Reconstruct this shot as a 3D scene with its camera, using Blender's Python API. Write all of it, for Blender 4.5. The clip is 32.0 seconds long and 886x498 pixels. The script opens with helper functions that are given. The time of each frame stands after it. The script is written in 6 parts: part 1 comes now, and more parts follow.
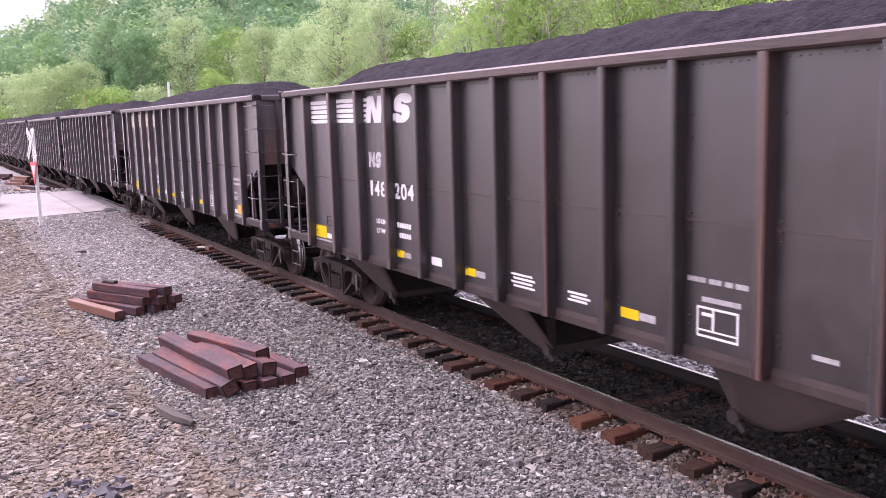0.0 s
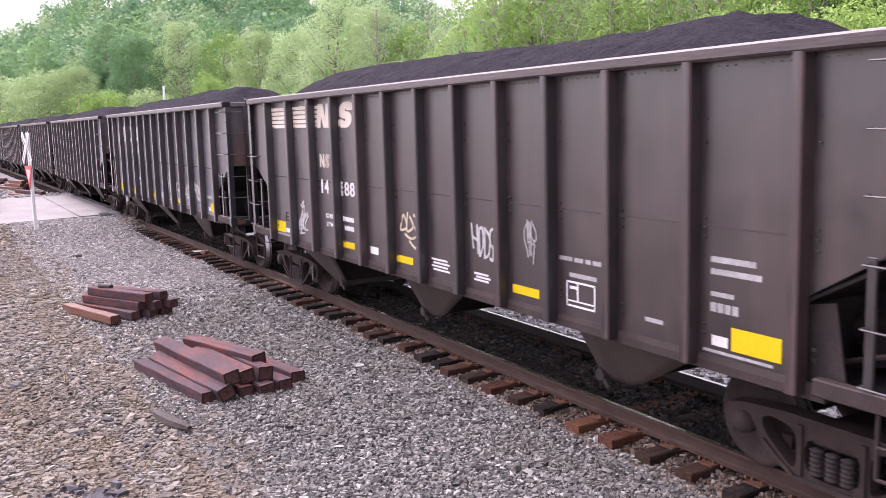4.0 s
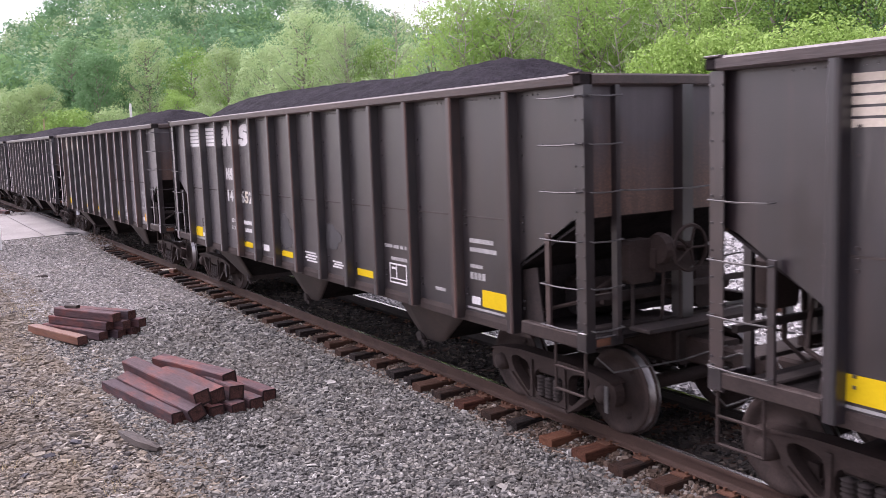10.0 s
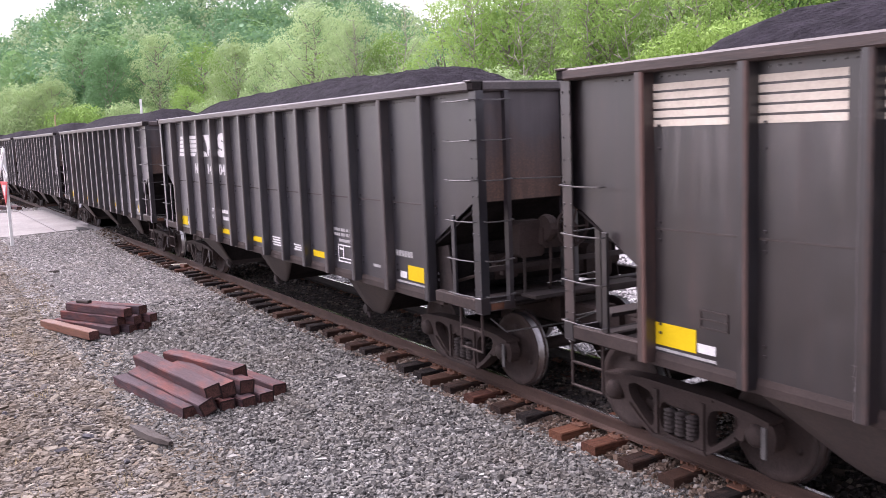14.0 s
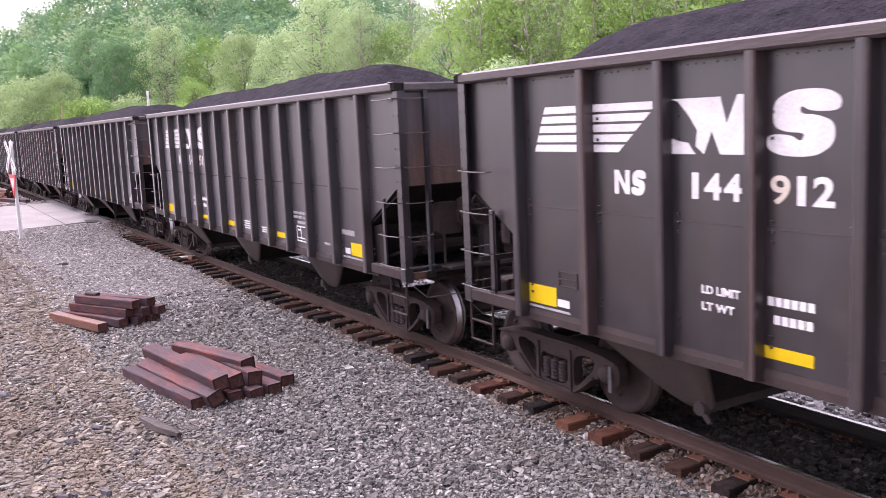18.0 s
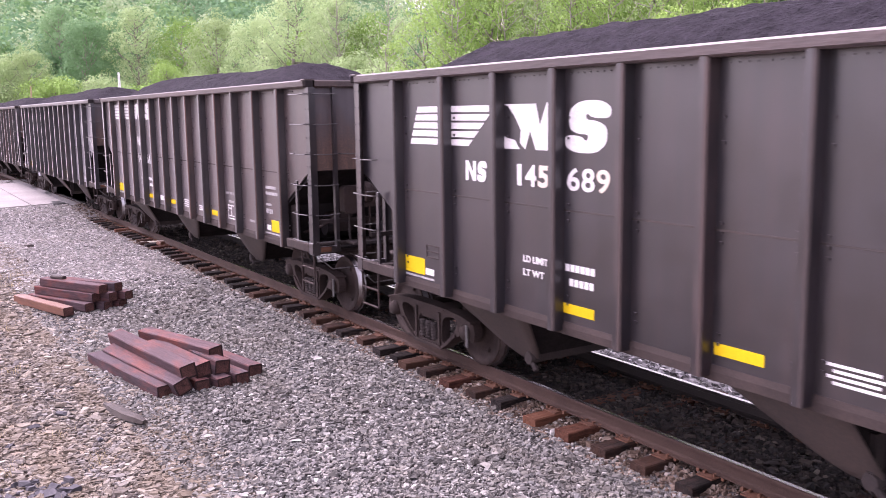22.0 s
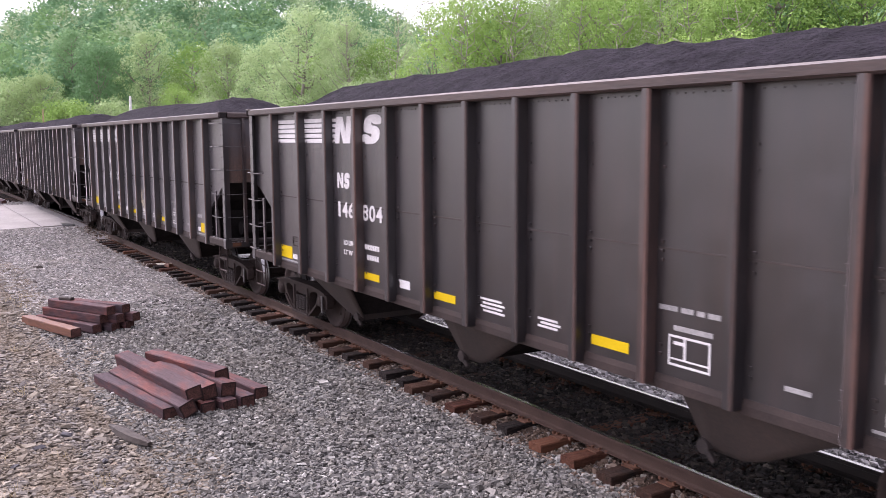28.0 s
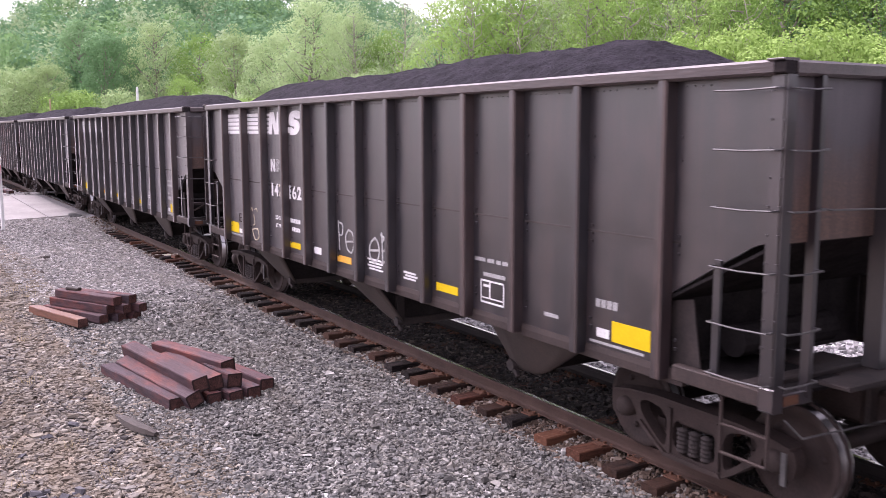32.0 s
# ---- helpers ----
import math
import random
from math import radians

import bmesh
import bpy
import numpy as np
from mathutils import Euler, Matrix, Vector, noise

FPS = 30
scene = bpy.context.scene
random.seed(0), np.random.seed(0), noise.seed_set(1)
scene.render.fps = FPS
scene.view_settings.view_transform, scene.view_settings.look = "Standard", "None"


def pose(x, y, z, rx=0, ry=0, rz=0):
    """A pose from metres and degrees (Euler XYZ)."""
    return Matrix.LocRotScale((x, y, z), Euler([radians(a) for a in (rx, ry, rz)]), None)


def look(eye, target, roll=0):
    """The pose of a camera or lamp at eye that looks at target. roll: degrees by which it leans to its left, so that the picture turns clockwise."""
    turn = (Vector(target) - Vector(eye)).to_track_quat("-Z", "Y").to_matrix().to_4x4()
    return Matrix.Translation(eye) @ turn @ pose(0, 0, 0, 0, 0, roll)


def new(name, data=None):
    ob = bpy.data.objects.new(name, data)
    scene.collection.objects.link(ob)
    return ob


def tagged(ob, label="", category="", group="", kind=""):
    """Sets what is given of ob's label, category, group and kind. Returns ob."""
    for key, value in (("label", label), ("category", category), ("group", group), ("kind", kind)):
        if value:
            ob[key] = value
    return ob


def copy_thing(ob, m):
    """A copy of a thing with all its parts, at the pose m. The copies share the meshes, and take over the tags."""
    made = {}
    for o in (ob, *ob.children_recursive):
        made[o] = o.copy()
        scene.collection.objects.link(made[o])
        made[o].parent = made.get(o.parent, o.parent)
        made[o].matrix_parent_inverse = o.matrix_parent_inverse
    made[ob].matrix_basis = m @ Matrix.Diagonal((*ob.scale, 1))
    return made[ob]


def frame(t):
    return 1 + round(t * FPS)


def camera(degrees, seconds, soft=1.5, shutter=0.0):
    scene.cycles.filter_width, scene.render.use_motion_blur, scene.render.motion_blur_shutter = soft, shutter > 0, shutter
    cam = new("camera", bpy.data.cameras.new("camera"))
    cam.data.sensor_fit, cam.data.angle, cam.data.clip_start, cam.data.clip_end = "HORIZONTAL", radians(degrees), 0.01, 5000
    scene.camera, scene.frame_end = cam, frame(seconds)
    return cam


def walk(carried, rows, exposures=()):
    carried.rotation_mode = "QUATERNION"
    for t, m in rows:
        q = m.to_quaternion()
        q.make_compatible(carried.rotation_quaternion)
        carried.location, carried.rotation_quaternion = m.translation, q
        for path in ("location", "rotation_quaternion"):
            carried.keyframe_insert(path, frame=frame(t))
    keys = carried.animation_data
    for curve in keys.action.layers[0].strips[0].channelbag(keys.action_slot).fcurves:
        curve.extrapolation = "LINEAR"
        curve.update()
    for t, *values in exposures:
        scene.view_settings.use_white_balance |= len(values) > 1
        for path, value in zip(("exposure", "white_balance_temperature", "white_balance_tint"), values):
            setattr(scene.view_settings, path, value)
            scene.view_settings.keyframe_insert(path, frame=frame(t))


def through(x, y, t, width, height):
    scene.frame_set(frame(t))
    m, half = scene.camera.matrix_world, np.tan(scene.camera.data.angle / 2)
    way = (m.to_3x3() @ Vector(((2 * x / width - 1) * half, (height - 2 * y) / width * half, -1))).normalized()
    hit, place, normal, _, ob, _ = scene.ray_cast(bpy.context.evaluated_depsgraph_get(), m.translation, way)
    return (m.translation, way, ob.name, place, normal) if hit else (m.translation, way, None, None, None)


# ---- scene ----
cam = camera(52.03, 32.0, soft=0.75, shutter=0.12)


def aim(x, y, z, turn, dip, lean):
    """A camera pose: turn to the left of +y, dip below the level and lean, in degrees."""
    return pose(x, y, z, 0, 0, turn) @ pose(0, 0, 0, 90 - dip) @ pose(0, 0, 0, 0, 0, lean)


# seconds, eye, turn, dip, lean
PATH = [
    (0, 0.011, -7.171, 3.182, 61.150, 8.226, -1.532),
    (0.5, 0.013, -7.185, 3.187, 61.133, 8.242, -1.519),
    (1, 0.003, -7.182, 3.176, 61.147, 8.246, -1.559),
    (1.5, 0.012, -7.189, 3.186, 61.119, 8.342, -1.502),
    (2, 0.011, -7.184, 3.187, 61.075, 8.380, -1.566),
    (2.5, 0.005, -7.185, 3.184, 61.003, 8.417, -1.562),
    (3, 0.008, -7.184, 3.184, 60.945, 8.412, -1.605),
    (3.5, 0.004, -7.181, 3.184, 60.982, 8.268, -1.612),
    (5.5, -0.029, -7.174, 3.175, 60.256, 7.019, -1.479),
    (6, -0.016, -7.180, 3.189, 59.964, 7.026, -1.229),
    (6.5, -0.018, -7.186, 3.184, 59.625, 7.029, -1.011),
    (7, -0.014, -7.175, 3.183, 59.520, 7.033, -1.021),
    (7.5, -0.019, -7.175, 3.187, 59.365, 7.155, -1.121),
    (8, -0.018, -7.165, 3.181, 59.384, 7.260, -1.359),
    (8.5, -0.003, -7.178, 3.183, 59.271, 7.335, -1.537),
    (9, -0.021, -7.167, 3.185, 59.214, 7.315, -1.814),
    (9.5, -0.013, -7.177, 3.184, 59.108, 7.186, -1.876),
    (10, -0.011, -7.177, 3.185, 58.974, 7.099, -2.023),
    (10.5, -0.009, -7.167, 3.184, 58.894, 7.095, -2.195),
    (11, 0.004, -7.162, 3.194, 58.873, 7.118, -2.339),
    (11.5, -0.001, -7.159, 3.193, 58.956, 7.120, -2.440),
    (12, 0.002, -7.173, 3.185, 59.084, 7.075, -2.397),
    (12.5, 0.000, -7.178, 3.183, 59.330, 7.150, -2.398),
    (13, 0.012, -7.183, 3.194, 59.536, 7.296, -2.336),
    (13.5, 0.003, -7.170, 3.184, 59.634, 7.432, -2.339),
    (14, 0.001, -7.170, 3.189, 59.633, 7.460, -2.313),
    (14.5, 0.005, -7.170, 3.189, 59.642, 7.508, -2.337),
    (16.5, -0.005, -7.173, 3.186, 59.788, 7.690, -2.536),
    (17, 0.009, -7.168, 3.191, 59.783, 7.737, -2.653),
    (17.5, 0.015, -7.179, 3.188, 59.767, 7.804, -2.686),
    (18, 0.018, -7.168, 3.195, 60.123, 8.019, -2.625),
    (18.5, 0.053, -7.201, 3.190, 60.350, 7.839, -2.074),
    (19, 0.002, -7.197, 3.190, 60.508, 7.992, -1.626),
    (19.5, -0.024, -7.187, 3.206, 60.175, 8.171, -1.491),
    (20, -0.072, -7.202, 3.212, 59.278, 8.350, -1.472),
    (20.5, -0.078, -7.195, 3.216, 58.353, 8.716, -1.479),
    (21, -0.074, -7.174, 3.221, 58.004, 8.881, -1.319),
    (21.5, -0.021, -7.181, 3.213, 57.976, 8.778, -1.024),
    (22, 0.005, -7.185, 3.223, 58.257, 8.613, -0.794),
    (22.5, -0.005, -7.188, 3.211, 58.483, 8.284, -0.490),
    (23, 0.018, -7.198, 3.222, 58.549, 8.114, -0.443),
    (23.5, 0.010, -7.199, 3.213, 58.430, 7.912, -0.434),
    (24, -0.003, -7.179, 3.220, 58.374, 7.922, -0.639),
    (24.5, -0.003, -7.194, 3.220, 58.292, 7.872, -0.700),
    (25, 0.009, -7.201, 3.214, 58.287, 7.811, -0.695),
    (25.5, 0.006, -7.189, 3.216, 58.308, 7.692, -0.576),
    (27.5, 0.025, -7.191, 3.223, 58.558, 7.151, -0.404),
    (28, 0.026, -7.192, 3.216, 58.716, 7.021, -0.361),
    (28.5, 0.028, -7.192, 3.220, 58.925, 6.967, -0.272),
    (29, 0.022, -7.194, 3.216, 59.039, 6.852, -0.144),
    (29.5, 0.031, -7.202, 3.214, 59.081, 6.830, -0.062),
    (30, 0.013, -7.203, 3.206, 59.085, 6.856, -0.032),
    (30.5, 0.032, -7.191, 3.218, 59.087, 7.055, -0.100),
    (31, 0.008, -7.174, 3.213, 59.075, 7.237, -0.187),
    (31.5, 0.016, -7.190, 3.214, 59.067, 7.334, 0.000),
    (32, 0.019, -7.195, 3.218, 59.091, 7.511, -0.110),
]
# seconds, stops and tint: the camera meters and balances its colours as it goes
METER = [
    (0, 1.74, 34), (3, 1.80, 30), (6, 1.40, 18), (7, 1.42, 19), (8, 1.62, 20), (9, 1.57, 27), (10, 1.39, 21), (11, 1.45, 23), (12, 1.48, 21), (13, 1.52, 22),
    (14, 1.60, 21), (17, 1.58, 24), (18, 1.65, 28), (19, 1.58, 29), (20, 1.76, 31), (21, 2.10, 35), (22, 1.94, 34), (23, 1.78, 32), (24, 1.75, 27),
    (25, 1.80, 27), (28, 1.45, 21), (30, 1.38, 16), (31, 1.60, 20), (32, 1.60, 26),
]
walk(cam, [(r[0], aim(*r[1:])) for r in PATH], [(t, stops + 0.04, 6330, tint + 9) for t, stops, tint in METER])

# ---- light: a bright, thinly overcast afternoon ----
SUN_HEIGHT, SUN_TURN = radians(60), radians(246)
world = bpy.data.worlds.new("sky")
scene.world = world
world.use_nodes = True
wn, wl = world.node_tree.nodes, world.node_tree.links
sky = wn.new("ShaderNodeTexSky")
sky.sky_type, sky.sun_disc = "NISHITA", False
sky.sun_elevation, sky.sun_rotation = SUN_HEIGHT, SUN_TURN
sky.air_density, sky.dust_density = 1.2, 3.0
pale = wn.new("ShaderNodeHueSaturation")
pale.inputs["Saturation"].default_value = 0.25
wl.new(sky.outputs[0], pale.inputs["Color"])
wl.new(pale.outputs[0], wn["Background"].inputs["Color"])
wn["Background"].inputs["Strength"].default_value = 0.15
sun = new("sun", bpy.data.lights.new("sun", "SUN"))
sun.data.energy, sun.data.angle, sun.data.color = 1.58, radians(60), (1.0, 0.98, 0.96)
# the veiled sun stands high, up the line the train comes from
sun.matrix_world = look((0, 0, 0), (math.sin(SUN_TURN) * -1.0, math.cos(SUN_TURN) * -1.0, -math.tan(SUN_HEIGHT)))

# ---- materials ----
def material(name, rough=0.7, metal=0.0):
    m = bpy.data.materials.new(name)
    m.use_nodes = True
    b = m.node_tree.nodes["Principled BSDF"]
    b.inputs["Roughness"].default_value, b.inputs["Metallic"].default_value = rough, metal
    return m, m.node_tree.nodes, m.node_tree.links, b


def noisy(n, l, scale, detail=4.0, rough=0.6, coord=None, stretch=None):
    """A noise in the object's own metres (or on another coordinate)."""
    t = n.new("ShaderNodeTexNoise")
    t.inputs["Scale"].default_value, t.inputs["Detail"].default_value, t.inputs["Roughness"].default_value = scale, detail, rough
    if coord is None:
        coord = n.new("ShaderNodeTexCoord").outputs["Object"]
    if stretch:
        m = n.new("ShaderNodeMapping")
        m.inputs["Scale"].default_value = stretch
        l.new(coord, m.inputs["Vector"])
        coord = m.outputs["Vector"]
    l.new(coord, t.inputs["Vector"])
    return t.outputs["Fac"]


def ramp(n, l, fac, stops):
    r = n.new("ShaderNodeValToRGB")
    e = r.color_ramp.elements
    while len(e) < len(stops):
        e.new(0.5)
    for k, (p, c) in zip(e, stops):
        k.position, k.color = p, (*c, 1)
    l.new(fac, r.inputs["Fac"])
    return r.outputs["Color"]


def mix(n, l, fac, a, b, how="MIX"):
    m = n.new("ShaderNodeMixRGB")
    m.blend_type = how
    for value, socket in zip((fac, a, b), m.inputs):
        if isinstance(value, (int, float)):
            socket.default_value = value
        elif isinstance(value, tuple):
            socket.default_value = (*value, 1)
        else:
            l.new(value, socket)
    return m.outputs[0]


def bump(n, l, b, height, strength=0.3, distance=0.01):
    k = n.new("ShaderNodeBump")
    k.inputs["Strength"].default_value, k.inputs["Distance"].default_value = strength, distance
    l.new(height, k.inputs["Height"])
    l.new(k.outputs[0], b.inputs["Normal"])


def blotchy(name, dark, light, scale=3.0, fine=40.0, rough=0.75, metal=0.0, relief=0.2, stretch=None, rnd=0.0, deep=0.01):
    """A surface whose colour wanders between two tones at two scales."""
    m, n, l, b = material(name, rough, metal)
    big = noisy(n, l, scale, 5, 0.6, stretch=stretch)
    small = noisy(n, l, fine, 3, 0.6, stretch=stretch)
    f = mix(n, l, 0.45, big, small)
    if rnd:
        info = n.new("ShaderNodeObjectInfo")
        f = mix(n, l, rnd, f, info.outputs["Random"])
    l.new(ramp(n, l, f, [(0.3, dark), (0.7, light)]), b.inputs["Base Color"])
    bump(n, l, b, small, relief, deep)
    return m


def car_paint(name, base, rust, wear=0.5):
    """Flat black hopper paint: blue-grey and brown patches, faint runs down the sheets and thin rust at worn places."""
    m, n, l, b = material(name, 0.45)
    b.inputs["Specular IOR Level"].default_value = 1.0
    # fine dust that catches the light at a low angle
    b.inputs["Sheen Weight"].default_value, b.inputs["Sheen Roughness"].default_value = 0.90, 0.24
    b.inputs["Sheen Tint"].default_value = (0.97, 0.92, 0.98, 1)
    co = n.new("ShaderNodeTexCoord").outputs["Object"]
    info = n.new("ShaderNodeObjectInfo").outputs["Random"]
    shift = n.new("ShaderNodeVectorMath")
    shift.operation = "ADD"
    l.new(co, shift.inputs[0])
    l.new(mix(n, l, 1.0, info, (31.0, 7.0, 13.0), "MULTIPLY"), shift.inputs[1])
    at = shift.outputs[0]
    cloud, patch = noisy(n, l, 0.8, 5, 0.62, at), noisy(n, l, 2.3, 6, 0.7, at)
    runs = noisy(n, l, 5.0, 4, 0.6, at, (1.0, 1.0, 0.07))
    grain = noisy(n, l, 60.0, 3, 0.6, at)
    base = tuple(c * k for c, k in zip(base, (0.335, 0.314, 0.345)))
    cool, warm = tuple(c * k for c, k in zip(base, (0.80, 0.90, 1.02))), tuple(c * k for c, k in zip(base, (1.22, 1.02, 0.92)))
    col = ramp(n, l, mix(n, l, 0.35, cloud, runs), [(0.38, cool), (0.62, warm)])
    lit = ramp(n, l, mix(n, l, 0.5, patch, runs), [(0.32, (0.50, 0.52, 0.56)), (0.48, (0.95, 0.95, 0.95)), (0.68, (1.80, 1.62, 1.50))])
    col = mix(n, l, 1.0, col, lit, "MULTIPLY")
    rusty = mix(n, l, 0.40, mix(n, l, 0.6, runs, patch), info)
    worn = ramp(n, l, rusty, [(0.56, (0, 0, 0)), (0.80, (wear, wear, wear))])
    col = mix(n, l, worn, col, rust)
    col = mix(n, l, 0.22, col, grain, "OVERLAY")
    l.new(col, b.inputs["Base Color"])
    l.new(ramp(n, l, patch, [(0.3, (0.28, 0.28, 0.28)), (0.7, (0.44, 0.44, 0.44))]), b.inputs["Roughness"])
    bump(n, l, b, mix(n, l, 0.5, grain, cloud), 0.12)
    return m


def stone(name, tones, rough=0.85, dirt=None, cover=(0.48, 0.70, 0.45)):
    """Loose stones: each island its own tone, and dirt over some stretches."""
    m, n, l, b = material(name, rough)
    b.inputs["Specular IOR Level"].default_value = 0.25
    r = n.new("ShaderNodeNewGeometry").outputs["Random Per Island"]
    col = ramp(n, l, r, tones)
    g = noisy(n, l, 45.0, 3, 0.6)
    if dirt:
        spread = ramp(n, l, noisy(n, l, 0.9, 5, 0.65, stretch=(0.6, 1.5, 1.0)), [(cover[0], (0, 0, 0)), (cover[1], (cover[2],) * 3)])
        col = mix(n, l, spread, col, dirt)
    col = mix(n, l, 0.25, col, g, "OVERLAY")
    l.new(col, b.inputs["Base Color"])
    bump(n, l, b, g, 0.3)
    return m


def leaves(name, tones, through=0.35, speck=0.16, broad=0.45):
    m, n, l, b = material(name, 0.6)
    b.inputs["Specular IOR Level"].default_value = 0.08
    isl = n.new("ShaderNodeNewGeometry").outputs["Random Per Island"]
    info = n.new("ShaderNodeObjectInfo").outputs["Random"]
    patch = noisy(n, l, broad, 3, 0.6)
    f = mix(n, l, 0.4, mix(n, l, 1 - speck, isl, patch), info)
    col = ramp(n, l, f, tones)
    l.new(col, b.inputs["Base Color"])
    t = n.new("ShaderNodeBsdfTranslucent")
    l.new(col, t.inputs["Color"])
    s = n.new("ShaderNodeMixShader")
    s.inputs[0].default_value = through
    l.new(b.outputs[0], s.inputs[1])
    l.new(t.outputs[0], s.inputs[2])
    l.new(s.outputs[0], n["Material Output"].inputs["Surface"])
    return m


def timber_skin():
    """Creosoted timber: oxblood red with dark and slate-blue stains that run along the grain."""
    m, n, l, b = material("oxblood_treated_timber", 0.8)
    b.inputs["Specular IOR Level"].default_value = 0.2
    co = n.new("ShaderNodeTexCoord").outputs["Object"]
    info = n.new("ShaderNodeObjectInfo").outputs["Random"]
    shift = n.new("ShaderNodeVectorMath")
    shift.operation = "ADD"
    l.new(co, shift.inputs[0])
    l.new(mix(n, l, 1.0, info, (37.0, 11.0, 5.0), "MULTIPLY"), shift.inputs[1])
    at = shift.outputs[0]
    stain, grain, streak = noisy(n, l, 2.6, 5, 0.65, at, (0.6, 1.4, 1.4)), noisy(n, l, 60, 3, 0.6, at, (0.1, 1, 1)), noisy(n, l, 9, 4, 0.6, at, (0.12, 1, 1))
    red = ramp(n, l, mix(n, l, 0.5, streak, grain), [(0.3, (0.050, 0.016, 0.014)), (0.7, (0.190, 0.064, 0.052))])
    dark = ramp(n, l, mix(n, l, 0.5, streak, grain), [(0.3, (0.012, 0.010, 0.012)), (0.7, (0.088, 0.062, 0.072))])
    col = mix(n, l, ramp(n, l, stain, [(0.34, (0, 0, 0)), (0.54, (1, 1, 1))]), red, dark)
    l.new(mix(n, l, 0.25, col, ramp(n, l, info, [(0.0, (0.022, 0.013, 0.016)), (1.0, (0.105, 0.036, 0.030))])), b.inputs["Base Color"])
    bump(n, l, b, mix(n, l, 0.5, grain, streak), 0.45)
    return m


def end_sheet_paint():
    """Black paint that has worn to brown rust across the lower half of the end sheet."""
    m, n, l, b = material("rusting_end_sheet", 0.6)
    co = n.new("ShaderNodeTexCoord").outputs["Object"]
    xyz = n.new("ShaderNodeSeparateXYZ")
    l.new(co, xyz.inputs[0])
    cloud, runs, grain = noisy(n, l, 1.1, 5, 0.65, co), noisy(n, l, 6.0, 4, 0.6, co, (1.0, 1.0, 0.08)), noisy(n, l, 45.0, 3, 0.6, co)
    black = ramp(n, l, mix(n, l, 0.5, cloud, runs), [(0.3, (0.040, 0.034, 0.037)), (0.7, (0.085, 0.074, 0.078))])
    brown = ramp(n, l, mix(n, l, 0.5, runs, grain), [(0.3, (0.048, 0.036, 0.034)), (0.5, (0.088, 0.056, 0.045)), (0.7, (0.175, 0.100, 0.074))])
    low = n.new("ShaderNodeMapRange")
    low.inputs["From Min"].default_value, low.inputs["From Max"].default_value = 3.45, 2.55
    edge = n.new("ShaderNodeMath")
    edge.operation = "MULTIPLY_ADD"
    edge.inputs[1].default_value = 2.4
    l.new(cloud, edge.inputs[0])
    back = n.new("ShaderNodeMath")
    back.operation = "SUBTRACT"
    back.inputs[1].default_value = 1.10
    l.new(xyz.outputs["Z"], back.inputs[0])
    l.new(back.outputs[0], edge.inputs[2])
    l.new(edge.outputs[0], low.inputs["Value"])
    l.new(mix(n, l, low.outputs[0], black, brown), b.inputs["Base Color"])
    bump(n, l, b, grain, 0.15)
    return m


RUST = (0.0574, 0.0328, 0.0262)
PAINT = {
    "brown": car_paint("paint_brown_black", (0.0275, 0.0220, 0.0248), (0.068, 0.034, 0.027), 0.62),
    "plum": car_paint("paint_plum_black", (0.0282, 0.0232, 0.0300), RUST),
    "slate": car_paint("paint_slate_black", (0.0215, 0.0222, 0.0325), (0.0447, 0.0322, 0.0319)),
}
RIB = {
    "brown": car_paint("rib_brown_black", (0.0270, 0.0232, 0.0262), (0.0760, 0.0360, 0.0270), 0.60),
    "plum": car_paint("rib_plum_black", (0.0270, 0.0236, 0.0302), (0.0700, 0.0350, 0.0280), 0.50),
    "slate": car_paint("rib_slate_black", (0.0212, 0.0212, 0.0300), (0.0600, 0.0350, 0.0300), 0.45),
}
RIB_EDGE = {
    "brown": blotchy("rusty_rib_edge", (0.016, 0.013, 0.013), (0.085, 0.040, 0.030), 1.1, 30, 0.65, stretch=(1, 1, 0.5), rnd=0.35),
    "plum": blotchy("faintly_rusty_rib_edge", (0.014, 0.012, 0.013), (0.056, 0.034, 0.030), 1.1, 30, 0.6, stretch=(1, 1, 0.5), rnd=0.35),
    "slate": blotchy("scuffed_rib_edge", (0.013, 0.012, 0.014), (0.050, 0.036, 0.034), 1.1, 30, 0.6, stretch=(1, 1, 0.5), rnd=0.35),
}
SEAM = blotchy("rusty_lap_seam", (0.022, 0.019, 0.020), (0.050, 0.034, 0.029), 1.6, 30, 0.7)
CHORD = {
    "brown": blotchy("brown_top_chord", (0.014, 0.010, 0.0095), (0.066, 0.040, 0.034), 3.0, 40, 0.50, relief=0.3, stretch=(0.12, 1, 1)),
    "plum": blotchy("worn_top_chord", (0.022, 0.016, 0.016), (0.082, 0.060, 0.058), 3.0, 40, 0.42, relief=0.3, stretch=(0.12, 1, 1)),
    "slate": blotchy("grey_top_chord", (0.026, 0.022, 0.022), (0.100, 0.083, 0.083), 3.0, 40, 0.42, relief=0.3, stretch=(0.12, 1, 1)),
}
SILL_BROWN = blotchy("grimy_brown_side_sill", (0.016, 0.0125, 0.012), (0.052, 0.036, 0.032), 2.0, 40, 0.75)
SILL_BROWN.node_tree.nodes["Principled BSDF"].inputs["Specular IOR Level"].default_value = 0.25
# near-black steel: shade in the recesses and under the car is in its colour
SHADE_DARK = blotchy("shade_dark_steel", (0.013, 0.012, 0.0125), (0.034, 0.029, 0.029), 4, 40, 0.95)
SHADE_DARK.node_tree.nodes["Principled BSDF"].inputs["Specular IOR Level"].default_value = 0.0
END_RUST = end_sheet_paint()
UNDER = blotchy("grimy_black_underframe", (0.0220, 0.0195, 0.0195), (0.0560, 0.0420, 0.0390), 3, 40, 0.8)
